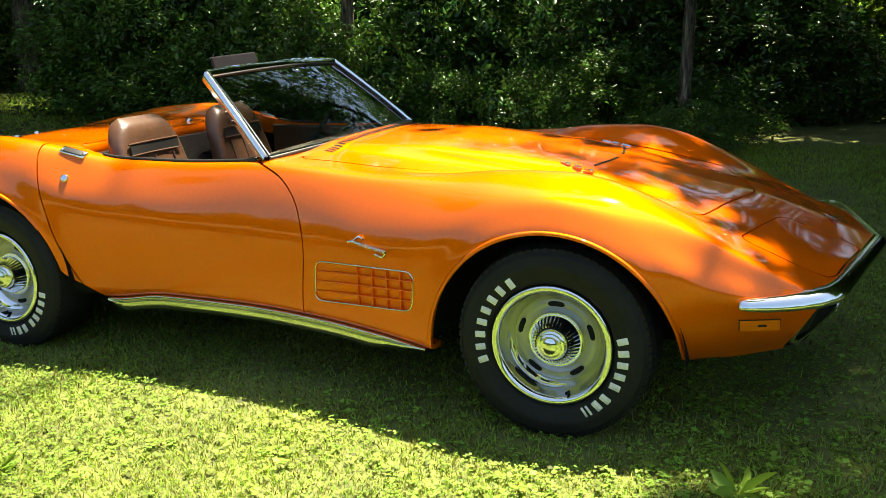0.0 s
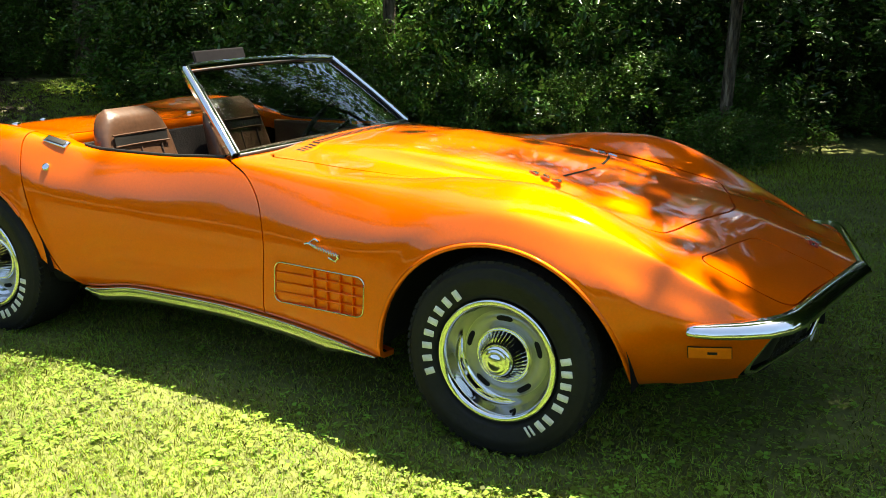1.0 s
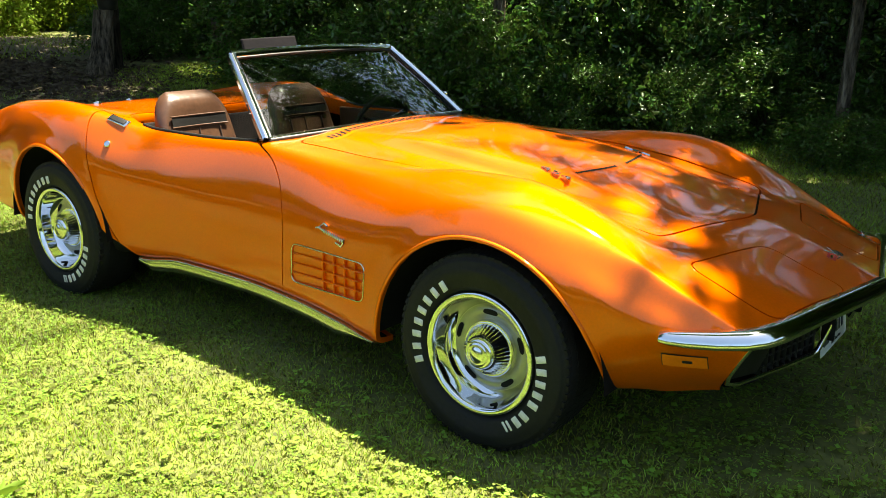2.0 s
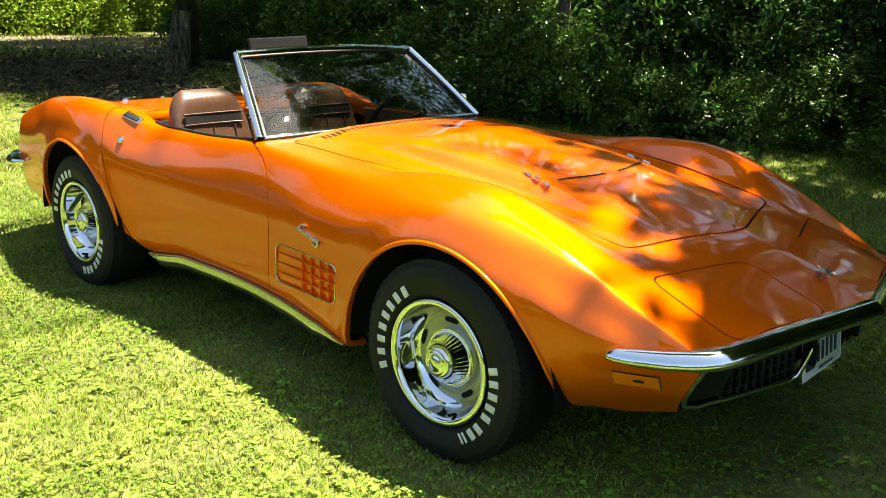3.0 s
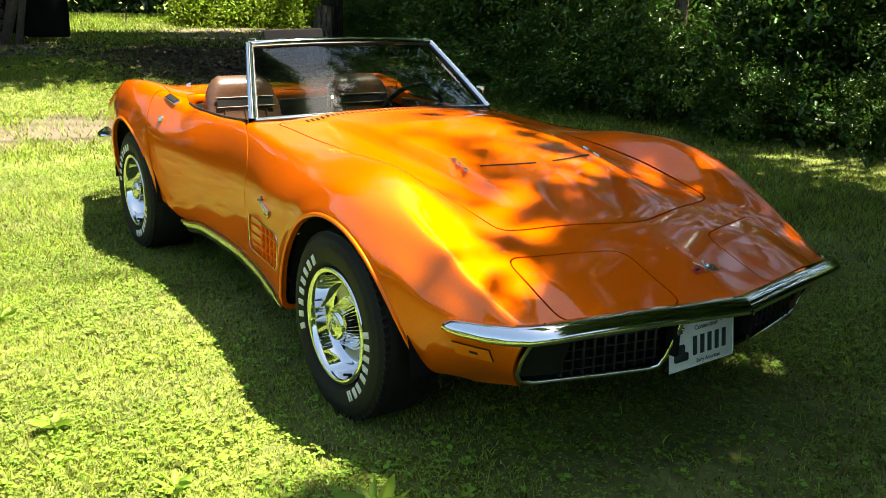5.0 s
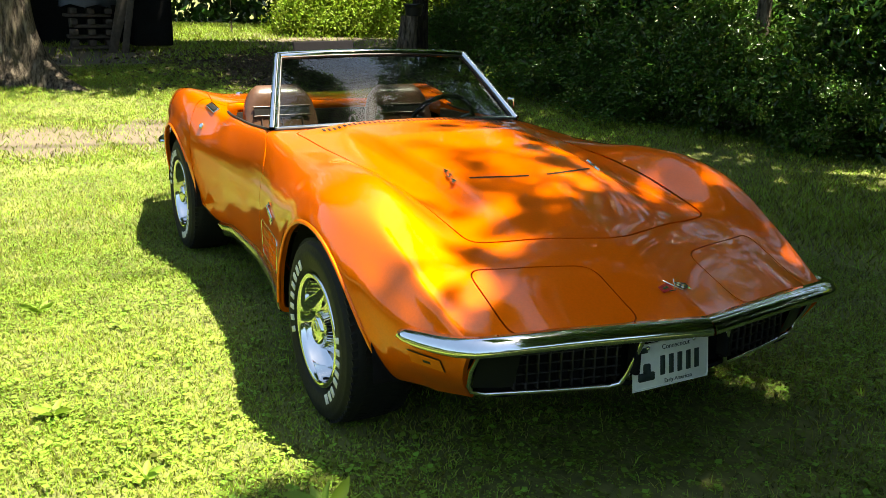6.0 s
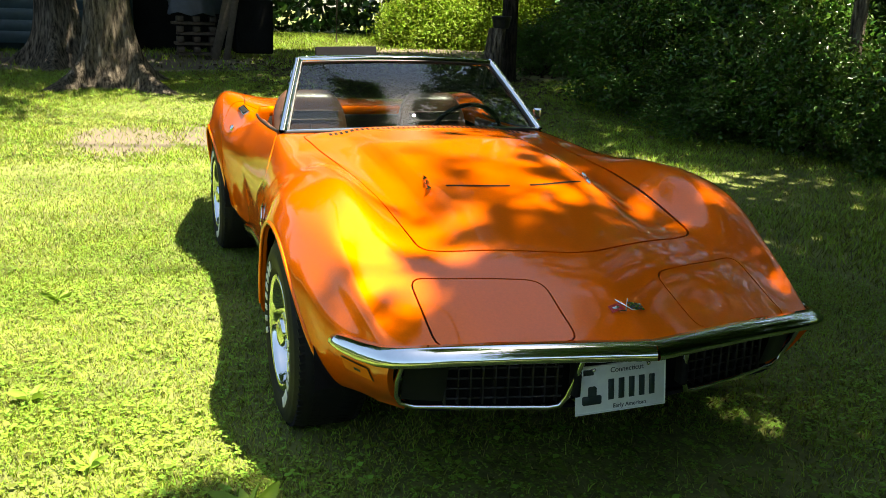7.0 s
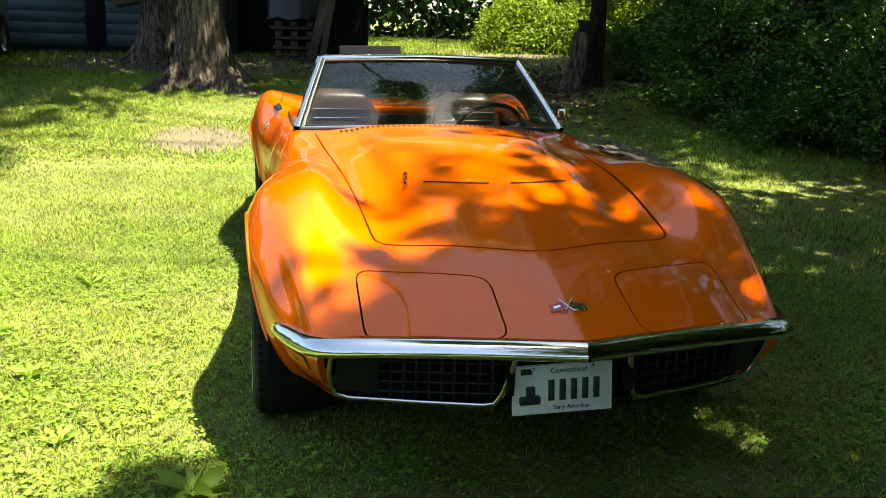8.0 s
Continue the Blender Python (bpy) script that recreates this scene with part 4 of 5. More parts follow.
def soil_material():
    """Lawn thatch that gives way to bare earth in patches."""
    m = material("lawn_soil", (0.120, 0.132, 0.030), 0.95, vary=0.5, scale=22, bump=0.8, second=(0.060, 0.068, 0.017))
    n, lk = m.node_tree.nodes, m.node_tree.links.new
    p = n["Principled BSDF"]
    green = p.inputs["Base Color"].links[0].from_socket
    tc = n.new("ShaderNodeTexCoord")
    acc = None
    for cx, cy, rx, ry in ((-5.8, -1.35, .75, .62), (-5.9, -.45, .75, .55), (-4.9, 2.65, .9, .32), (-9.6, 2.4, 2.8, 1.6), (-12.5, -1.5, 2.2, 3.0), (-14.0, 5.0, 4.0, 2.5)):
        mp = n.new("ShaderNodeMapping")
        mp.vector_type = "TEXTURE"
        mp.inputs["Location"].default_value, mp.inputs["Scale"].default_value = (cx, cy, 0), (rx, ry, 40)
        ln = n.new("ShaderNodeVectorMath")
        ln.operation = "LENGTH"
        lk(tc.outputs["Object"], mp.inputs["Vector"])
        lk(mp.outputs["Vector"], ln.inputs[0])
        if acc is None:
            acc = ln.outputs["Value"]
        else:
            mn = n.new("ShaderNodeMath")
            mn.operation = "MINIMUM"
            lk(acc, mn.inputs[0])
            lk(ln.outputs["Value"], mn.inputs[1])
            acc = mn.outputs[0]
    nz = n.new("ShaderNodeTexNoise")
    nz.inputs["Scale"].default_value, nz.inputs["Detail"].default_value = 2.4, 6
    lk(tc.outputs["Object"], nz.inputs["Vector"])
    add = n.new("ShaderNodeMath")
    lk(acc, add.inputs[0])
    lk(nz.outputs["Fac"], add.inputs[1])
    r = n.new("ShaderNodeMapRange")
    r.inputs["From Min"].default_value, r.inputs["From Max"].default_value = 1.25, 1.6
    lk(add.outputs[0], r.inputs["Value"])
    mx = n.new("ShaderNodeMix")
    mx.data_type = "RGBA"
    mx.inputs["A"].default_value = (0.115, 0.090, 0.062, 1)
    lk(green, mx.inputs["B"])
    lk(r.outputs["Result"], mx.inputs["Factor"])
    lk(mx.outputs["Result"], p.inputs["Base Color"])
    return m


gx = np.concatenate([np.array([-900, -300, -120, -60]), np.linspace(-42, 14, 141), np.array([30, 80, 300, 900])])
gy = np.concatenate([np.array([-900, -300, -100, -40]), np.linspace(-20, 26, 93), np.array([50, 120, 300, 900])])
GX, GY = np.meshgrid(gx, gy, indexing="ij")
GZ = rise_many(GX, GY) + np.where((np.abs(GX + 1) > 4) | (np.abs(GY) > 3), 0.012 * np.sin(GX * 1.7 + GY) * np.sin(GY * 1.3), 0)
lawn = part("ground", grid_mesh("ground", np.stack([GX, GY, GZ], -1)), soil_material())
tagged(lawn, "mown lawn with clover and bare earthy patches", "lawn", kind="structure")


def mesh_of(name, verts, faces):
    """A mesh from arrays of points and of equal-sided faces."""
    me = bpy.data.meshes.new(name)
    me.vertices.add(len(verts))
    me.vertices.foreach_set("co", np.ascontiguousarray(verts, dtype=np.float32).ravel())
    k = faces.shape[1]
    me.loops.add(faces.size)
    me.loops.foreach_set("vertex_index", np.ascontiguousarray(faces, dtype=np.int32).ravel())
    me.polygons.add(len(faces))
    me.polygons.foreach_set("loop_start", np.arange(0, faces.size, k, dtype=np.int32))
    me.update(calc_edges=True)
    me.shade_smooth()
    return me


def blades(name, x, y, height, width, lean, plain=False):
    """Grass: a bent, pointed blade at each place; a plain one is a single sliver."""
    n = len(x)
    z = rise_many(x, y) - 0.004
    a, b = rng.uniform(0, 6.283, n), rng.uniform(0, 6.283, n)
    h, w, l = height, width, lean
    side = np.stack([np.cos(a), np.sin(a), np.zeros(n)], -1) * w[:, None] * 0.5
    tilt = np.stack([np.cos(b), np.sin(b), np.zeros(n)], -1) * (l * h)[:, None]
    base = np.stack([x, y, z], -1)
    up = np.stack([np.zeros(n), np.zeros(n), h], -1)
    if plain:
        v = np.stack([base - side, base + side, base + up * 0.97 + tilt], 1).reshape(-1, 3)
        return mesh_of(name, v, np.arange(n)[:, None] * 3 + np.array([[0, 1, 2]]))
    mid = base + up * 0.6 + tilt * 0.35
    v = np.stack([base - side, base + side, mid + side * 0.8, mid - side * 0.8, base + up * 0.97 + tilt], 1).reshape(-1, 3)
    i = np.arange(n)[:, None] * 5
    f = np.concatenate([i + np.array([[0, 1, 2]]), i + np.array([[0, 2, 3]]), i + np.array([[3, 2, 4]])], 0)
    return mesh_of(name, v, f)


def patchy(x, y, s):
    """A slow random field over the lawn, 0 to 1."""
    out = np.zeros(len(x))
    r = np.random.default_rng(3)
    for k in range(7):
        ax, ay, ph = r.normal(0, s), r.normal(0, s), r.uniform(0, 6.28)
        out += np.sin(ax * x + ay * y + ph)
    return 1 / (1 + np.exp(-out))


def bare(x, y):
    d = np.full(len(x), 9.0)
    for cx, cy, rx, ry in ((-5.8, -1.35, .75, .62), (-5.9, -.45, .75, .55), (-4.9, 2.65, .9, .32), (-9.6, 2.4, 2.8, 1.6), (-12.5, -1.5, 2.2, 3.0), (-14.0, 5.0, 4.0, 2.5)):
        d = np.minimum(d, np.hypot((x - cx) / rx, (y - cy) / ry))
    return d


def lawn_patch(name, x0, x1, y0, y1, n, hgt, wid, mat, label, plain=False, tufts=0.0):
    x, y = rng.uniform(x0, x1, n), rng.uniform(y0, y1, n)
    thin = np.clip((np.hypot((x - .72) / .42, (y - .05) / .80) - .55) * 1.6, 0.12, 1)
    keep = rng.uniform(0, 1, n) < np.clip((bare(x, y) - 0.55) * 1.8, 0.14, 1) * thin
    x, y = x[keep], y[keep]
    rim_ = np.minimum(np.minimum(x - x0, x1 - x), np.minimum(y - y0, y1 - y)) / (0.9 if plain else 0.5)
    keep = rng.uniform(0, 1, len(x)) < np.clip(rim_ * 1.2 + (0.05 if plain and tufts else 0.35), 0, 1)
    x, y = x[keep], y[keep]
    if tufts:
        keep = rng.uniform(0, 1, len(x)) < np.clip(1.6 * patchy(x, y, 5.0) ** 2 + (1 - tufts), 0, 1)
        x, y = x[keep], y[keep]
    p = patchy(x, y, 2.2)
    k = len(x)
    h = hgt * (0.55 + 0.75 * rng.uniform(0, 1, k)) * (0.75 + 0.5 * p)
    w = wid * rng.uniform(0.7, 1.3, k)
    ob = part(name, blades(name, x, y, h, w, rng.uniform(0.2, 1.3, k), plain), mat)
    return tagged(ob, label, "grass", kind="stuff")


GRASS_DRY = material("dry_grass_blade", (0.33, 0.31, 0.070), 0.5, island=0.5, trans=0.25, spec=0.3)
lawn_patch("grass", -4.6, 3.3, -3.1, 2.6, 250000, .027, .0042, GRASS, "short green lawn grass under and around the car")
lawn_patch("grass", -3.0, 2.4, -2.9, -.7, 160000, .022, .0036, GRASS, "fine short lawn grass beside the car", True, .5)
lawn_patch("dry_grass", -4.6, 3.3, -3.1, 2.6, 120000, .025, .0040, GRASS_DRY, "dry yellowed blades among the lawn grass", True, .9)
lawn_patch("grass", -9.5, 4.0, 2.6, 6.5, 140000, .042, .009, GRASS, "lawn grass in the shade along the hedge", True)
lawn_patch("grass", -11, -4.6, -7.5, 2.6, 220000, .036, .009, GRASS, "sunlit lawn grass on the bank behind the car", True)
lawn_patch("dry_grass", -11, -4.6, -7.5, 2.6, 60000, .034, .009, GRASS_DRY, "dry blades in the sunlit bank", True, .8)
lawn_patch("grass", -5.2, 11, -11, -2.7, 90000, .06, .022, GRASS, "open sunlit lawn in front of the car", True)
lawn_patch("grass", 2.8, 11, -3.2, 8, 50000, .06, .022, GRASS, "shaded lawn ahead of the car", True)
lawn_patch("grass", -24, -11, -8, 7, 90000, .07, .020, GRASS, "short lawn grass in the far yard", True)


def leaf_mesh(name, P, A, size, aspect=0.6, fold=0.18):
    """Leaves: each a pointed blade folded along its rib, from place P along A."""
    n = len(P)
    A = A / np.linalg.norm(A, axis=1)[:, None]
    r = rng.normal(0, 1, (n, 3))
    B = np.cross(A, r)
    B /= np.linalg.norm(B, axis=1)[:, None] + 1e-9
    N = np.cross(A, B)
    s = size[:, None]
    q = [P, P + A * s * 0.35 + B * s * aspect * 0.42 + N * s * fold, P + A * s * 0.72 + B * s * aspect * 0.33 + N * s * fold * 0.8, P + A * s,
         P + A * s * 0.72 - B * s * aspect * 0.33 + N * s * fold * 0.8, P + A * s * 0.35 - B * s * aspect * 0.42 + N * s * fold]
    v = np.stack(q, 1).reshape(-1, 3)
    i = np.arange(n)[:, None] * 6
    f = np.concatenate([i + np.array([[0, 1, 2, 3]]), i + np.array([[0, 3, 4, 5]])], 0)
    return mesh_of(name, v, f)


def clover(name, x0, x1, y0, y1, n, size):
    """Clover and small broad weeds: three round leaflets on each stalk."""
    x, y = rng.uniform(x0, x1, n), rng.uniform(y0, y1, n)
    keep = (rng.uniform(0, 1, n) < (.15 + .85 * patchy(x, y, 2.6) ** 1.3)) & (bare(x, y) > 1.1)
    x, y = x[keep], y[keep]
    n = len(x)
    z = rise_many(x, y) + rng.uniform(.010, .032, n)
    a0 = rng.uniform(0, 6.28, n)
    P, A, B = [], [], []
    for k in range(3):
        a = a0 + k * 2.094
        up = rng.uniform(-.3, .3, n)
        A.append(np.stack([np.cos(a), np.sin(a), up], -1))
        B.append(np.stack([-np.sin(a), np.cos(a), rng.uniform(-.3, .3, n)], -1))
        P.append(np.stack([x, y, z], -1))
    P, A, B = np.concatenate(P), np.concatenate(A), np.concatenate(B)
    s = (size * rng.uniform(.6, 1.35, len(P)))[:, None]
    v = np.stack([P, P + A * s * .62 + B * s * .46, P + A * s, P + A * s * .62 - B * s * .46], 1).reshape(-1, 3)
    me = mesh_of(name, v, np.arange(len(P))[:, None] * 4 + np.array([[0, 1, 2, 3]]))
    return tagged(part(name, me, CLOVER), "low clover and broad-leaved weeds in the lawn", "clover", kind="stuff")


clover("clover", -4.6, 3.3, -3.1, 2.6, 120000, .0105)
clover("clover", -1.5, 2.4, -2.4, 1.6, 4000, .023)
clover("clover", -10, -4.6, -6, 6, 20000, .024)

# broad rosettes of plantain and dandelion near the car
for x, y, r in ((-.38, -1.72, .09), (.62, -1.06, .12), (.78, -1.25, .10), (1.25, -.95, .10), (1.5, -.1, .09), (-.9, -2.0, .08), (.2, -1.5, .07), (-1.6, -1.7, .08), (1.9, .4, .1)):
    n = 9
    a = np.arange(n) * 6.283 / n + rng.uniform(-.2, .2, n)
    A = np.stack([np.cos(a), np.sin(a), rng.uniform(.25, .6, n)], -1)
    weed = thing("weed", (x, y, 0), "broad-leaved weed rosette growing in the lawn", "weed", "weeds in the lawn")
    for i in range(n):
        part("leaf", leaf_mesh("leaf", np.array([[x, y, .01]]), A[i:i + 1], np.array([r * rng.uniform(.8, 1.2)]), .42, .1), CLOVER, weed)


# ---- shrubs and trees ----
def shrub(name, seed, n, per, size, mat, wide, tall, label, at=(0, 0, 0)):
    """A leafy shrub down to the ground, about its foot."""
    def shape(k, r):
        a, u, h = r.uniform(0, 6.283, k), r.uniform(0, 1, k) ** .45, r.uniform(0, 1, k) ** .85
        prof = np.sqrt(np.clip(1 - (h - .25) ** 2 / .62, .05, 1)) * (1 + .34 * np.sin(3 * a + seed + 4 * h) + .24 * np.sin(7 * a + 9 * h))
        return np.stack([np.cos(a) * u * wide * prof, np.sin(a) * u * wide * prof, .08 + h * tall], -1)
    r = np.random.default_rng(seed)
    c = shape(n, r)
    k = np.repeat(np.arange(n), per)
    out = c * np.array([1, 1, 0]) / (np.linalg.norm(c[:, :2], axis=1)[:, None] + .05)
    d = out * .8 + r.normal(0, .55, c.shape) + np.array([0, 0, .25])
    d /= np.linalg.norm(d, axis=1)[:, None]
    run = r.uniform(.12, .55, n)[k]
    t = r.uniform(-.5, .6, len(k))
    P = c[k] + d[k] * (t * run)[:, None] + r.normal(0, 1, (len(k), 3)) * (.035 + .07 * r.uniform(0, 1, n)[k] * (1 - t))[:, None]
    P[:, 2] = np.maximum(P[:, 2] - .12 * np.maximum(t, 0) ** 2, .03)
    A = d[k] * .9 + r.normal(0, .75, P.shape) + np.array([0, 0, -.25])
    root = thing(name, at, label, "shrub", "shrubs of the wood's edge")
    me = leaf_mesh("foliage", P + np.array(at), A, size * rng.uniform(.6, 1.35, len(P)))
    part("foliage", me, mat, root)
    r = np.random.default_rng(seed)
    for i in r.choice(len(c), 9, replace=False):
        top = Vector(c[i])
        foot = Vector((r.normal(0, .12), r.normal(0, .12), -.05))
        mid = foot.lerp(top, .5) + Vector((r.normal(0, .06), r.normal(0, .06), .1))
        part("stem", tube("stem", [Vector(at) + p for p in (foot, mid, top)], .014, 5, sizes=[1, .7, .35]), BARK_DARK, root)
    return root


kinds = [shrub("shrub", 11, 230, 62, .078, LEAF_DARK, 1.05, 2.3, "dense dark green shrub at the wood's edge", (-2.9, 6.35, rise(-2.9, 6.0))),
         shrub("shrub", 12, 230, 60, .066, LEAF, .95, 1.5, "leafy green shrub at the wood's edge", (-5.2, 5.5, rise(-5.2, 5.2))),
         shrub("shrub", 13, 230, 60, .092, LEAF_DARK, 1.1, 2.9, "tall dark shrub with large leaves", (-6.9, 6.2, rise(-6.9, 6.2))),
         shrub("shrub", 14, 180, 60, .052, LEAF, .8, 1.0, "low green shrub on the grass edge", (-4.4, 5.1, rise(-4.4, 5.1)))]


def again(k, x, y, turn, s):
    ob = copy_thing(kinds[k], pose(x, y, rise(x, y) - .02, 0, 0, turn))
    ob.scale = (s, s, s * (0.9 + 0.2 * math.sin(turn)))
    return ob


for k, x, y, turn, s in ((1, -3.5, 5.95, 40, .95), (3, -2.2, 5.9, 90, .6), (1, -1.5, 6.5, 150, .75), (0, -1.2, 7.6, 60, 1.15), (2, -4.2, 7.1, 80, 1.0),
                         (3, -6.0, 4.75, 200, 1.0), (1, -6.9, 4.75, 280, 1.0), (0, -7.5, 6.5, 130, 1.0), (3, -.45, 5.45, 75, .55), (3, -4.3, 5.2, 15, .6), (1, -10.7, 6.3, 75, 1.1),
                         (2, -8.9, 7.2, 33, 1.0), (0, -5.6, 7.2, 215, 1.15), (0, .0, 8.6, 300, 1.1), (2, -.4, 9.6, 10, 1.1), (1, .9, 8.9, 100, .8), (3, 2.3, 9.2, 160, 1.0),
                         (0, 3.2, 10.2, 45, 1.2), (2, 4.6, 11.4, 75, 1.2), (2, -2.6, 8.6, 255, 1.15), (2, -10.6, 8.2, 120, 1.1), (0, -11.4, 6.9, 310, 1.05), (3, -.6, 6.6, 10, .8),
                         (0, -13.2, 8.2, 5, 1.2), (3, -10.4, 4.9, 66, .8), (2, -15.5, 9.3, 50, 1.2), (3, -3.1, 5.25, 170, .7), (3, -5.2, 4.65, 300, .75), (0, 5.6, 10.4, 222, 1.25)):
    again(k, x, y, turn, s)


def trunk_mesh(foot, top, r0, r1, flare=1.5, seed=0, seg=22, rings=16, ridge=.09):
    """A tapered, buttressed and ridged trunk."""
    r = np.random.default_rng(seed)
    ph = r.uniform(0, 6.28, 4)
    foot, top = Vector(foot), Vector(top)
    pts = np.zeros((rings, seg, 3))
    for i in range(rings):
        t = (i / (rings - 1)) ** 1.4
        c = foot.lerp(top, t) + Vector((math.sin(t * 4 + ph[0]), math.cos(t * 3 + ph[1]), 0)) * .06 * t
        rad = r0 + (r1 - r0) * t
        boost = 1 + (flare - 1) * math.exp(-t * (top - foot).length / (r0 * 1.3))
        for j in range(seg):
            a = 2 * math.pi * j / seg
            lob = 1 + ridge * math.sin(5 * a + ph[2] + t * 2) + ridge * .6 * math.sin(9 * a + ph[3] - t * 3)
            lob += (boost - 1) * 1.1 * max(0, math.sin(4 * a + ph[1])) ** 2
            lob += .05 * noise.noise(Vector((math.cos(a) * 6, math.sin(a) * 6, t * 9 + seed)))
            pts[i, j] = c + Vector((math.cos(a), math.sin(a), 0)) * rad * boost * lob
    return grid_mesh("trunk", pts, close_v=True)


def shade_front(x):
    """Where the crowns' shade begins, across the lawn."""
    return np.interp(x, (-8.6, -5.5, -4.2, -3.4, -2.15, -1.5, -1.1, -.6, .08, .14, .30, .45, .60, .80, .92, 1.05, 1.3, 8), (.9, .9, .5, -.35, -.35, -.25, .02, .02, .04, -.34, -.55, -.72, -.86, -.93, -1.1, -1.4, -1.7, -2.4))


GAPS = ((-4.05, 3.31, .45), (-3.3, 3.67, .4), (-5.2, 2.65, .4), (.14, 1.66, .2), (.46, .80, .12), (.71, .14, .08), (.66, .31, .07), (-2.6, .9, .35),
        (-3.7, 2.8, .35), (-4.6, 3.0, .3), (.17, -.02, .10), (.90, -.72, .09), (.78, -1.02, .10), (-2.2, .34, .16), (-2.35, .02, .10))
gap_rng = random.Random(4)
MORE_GAPS = tuple((gap_rng.uniform(-7.5, -2.2), gap_rng.uniform(4.8, 8.4), gap_rng.uniform(.08, .36)) for _ in range(60))
# unseen leaf clumps, listed by the shade they should drop on grass and hood
SHADE_LOBE = ((.46, -1.16), (.58, -1.21), (.70, -1.18), (.82, -1.24), (.92, -1.30), (.74, -1.30))
SHADE_SPOTS = ((-.30, -.46), (-.44, -.40), (-.05, -.56), (-.19, -.27), (.02, -.36))


def crown_places(x0, x1, y0, y1, density, seed, low=8.5, high=12.5, limit=None):
    """Clump middles of a canopy whose shade falls inside a stretch of the plan, limit = (least, most) beyond its edge."""
    r = np.random.default_rng(seed)
    n = int((x1 - x0) * (y1 - y0) * density)
    sx, sy, z = r.uniform(x0, x1, n), r.uniform(y0, y1, n), r.uniform(low, high, n)
    ok = np.ones(n, bool)
    if limit:
        beyond = sy - shade_front(sx) - .07 * np.sin(sx * 5)
        ok = (beyond > limit[0]) & (beyond < limit[1])
        for gx_, gy_, gr in GAPS + MORE_GAPS:
            ok &= np.hypot(sx - gx_, sy - gy_) > gr + .05
    return raised(sx[ok], sy[ok], z[ok])


def raised(sx, sy, z):
    k = z / SUN.z
    return np.stack([sx + SUN.x * k, sy + SUN.y * k, z], -1)


# crowns lie above the view, spread by where their shade should fall
COARSE = np.concatenate([crown_places(.9, 8.5, -2.2, 8.5, 11.0, 25, 3.4, 7.0, limit=(.7, 99)), crown_places(-1.2, 5, -1.6, 6.0, 9.0, 29, 8.0, 12.0, limit=(.36, 99)), crown_places(-8.8, 6.5, -2.0, 4.4, 8.5, 21, 7.0, 11.5, limit=(.42, 99)), crown_places(-8.8, 6.5, 4.2, 8.8, 2.5, 28, 7.0, 11.5, limit=(.42, 99)), crown_places(-7.5, .9, 1.6, 4.2, 4.0, 27, 4.0, 8.0, limit=(1.2, 99)), crown_places(-15.5, -8.5, -8.0, 6.5, 10.0, 22, 5.5, 9.5),
                         crown_places(-26, -15.5, 5.5, 14, 2.0, 23, 6, 10), crown_places(-22, -15.5, -10, 1.0, 2.6, 24, 6, 10), crown_places(.4, 6.0, 4.5, 9.0, 6.0, 35, 6.0, 10.0), crown_places(-8.6, -6.7, -5.5, -2.2, 2.6, 36, 6.0, 9.0), crown_places(-27, -20.5, -1, 7, 2.6, 37, 8.0, 12.0), crown_places(-2.4, .6, 4.5, 8.8, 2.0, 38, 7.0, 11.0)])
r_over = np.random.default_rng(77)
over = np.stack([r_over.uniform(-8.0, 4.0, 420), r_over.uniform(-1.0, 3.5, 420), r_over.uniform(23.0, 27.0, 420)], -1)
OVERHEAD = over[np.sin(over[:, 0] * 2.3 + 1.0) + np.sin(over[:, 1] * 2.9) + .6 * np.sin(over[:, 0] * 5.1 - over[:, 1] * 3.3) > -.6]
EDGE = crown_places(-8.8, 6.5, -2.2, 3.2, 36.0, 26, 15.0, 20.0, limit=(.12, .75))
SPOT_CLUMPS = raised(np.array([t[0] for t in SHADE_SPOTS]), np.array([t[1] for t in SHADE_SPOTS]), np.linspace(15.0, 19.0, len(SHADE_SPOTS)))
LOBE_CLUMPS = raised(np.array([t[0] for t in SHADE_LOBE]), np.array([t[1] for t in SHADE_LOBE]), np.linspace(8.2, 9.6, len(SHADE_LOBE)))
CROWNS = np.concatenate([COARSE, EDGE, SPOT_CLUMPS, LOBE_CLUMPS, OVERHEAD])
SPREAD = np.concatenate([np.full(len(COARSE), .30), np.full(len(EDGE), .13), np.full(len(SPOT_CLUMPS), .085), np.full(len(LOBE_CLUMPS), .075), np.full(len(OVERHEAD), .55)])
LEAVES = np.concatenate([np.full(len(COARSE), 60), np.full(len(EDGE), 26), np.full(len(SPOT_CLUMPS), 16), np.full(len(LOBE_CLUMPS), 30), np.full(len(OVERHEAD), 30)])
TREES = [((-1.0, 8.9), .20, "tall tree with a dark trunk at the wood's edge"), ((-4.9, 7.0), .17, "tall slim tree rising out of the shrubs"), ((3.4, 9.2), .24, "tall tree at the corner of the wood"),
         ((-9.45, 4.02), .12, "slim dark-barked tree on the lawn's edge"), ((-9.7, 6.1), .17, "pale-barked tree in the wood's edge"), ((-9.2, -1.47), .275, "big grey-barked tree with spreading roots"),
         ((-11.5, -2.18), .262, "big grey-barked tree behind its twin"), ((-.57, 5.65), .062, "slim grey tree at the wood's edge"), ((-4.22, 5.42), .075, "slim grey tree among the shrubs"), ((-17.5, 9.5), .25, "tall tree in the far wood"), ((-19.0, -5.0), .3, "tall tree behind the shed")]
owner = np.argmin(np.array([[np.hypot(c[0] - t[0][0], c[1] - t[0][1]) for t in TREES] for c in CROWNS]), axis=1)
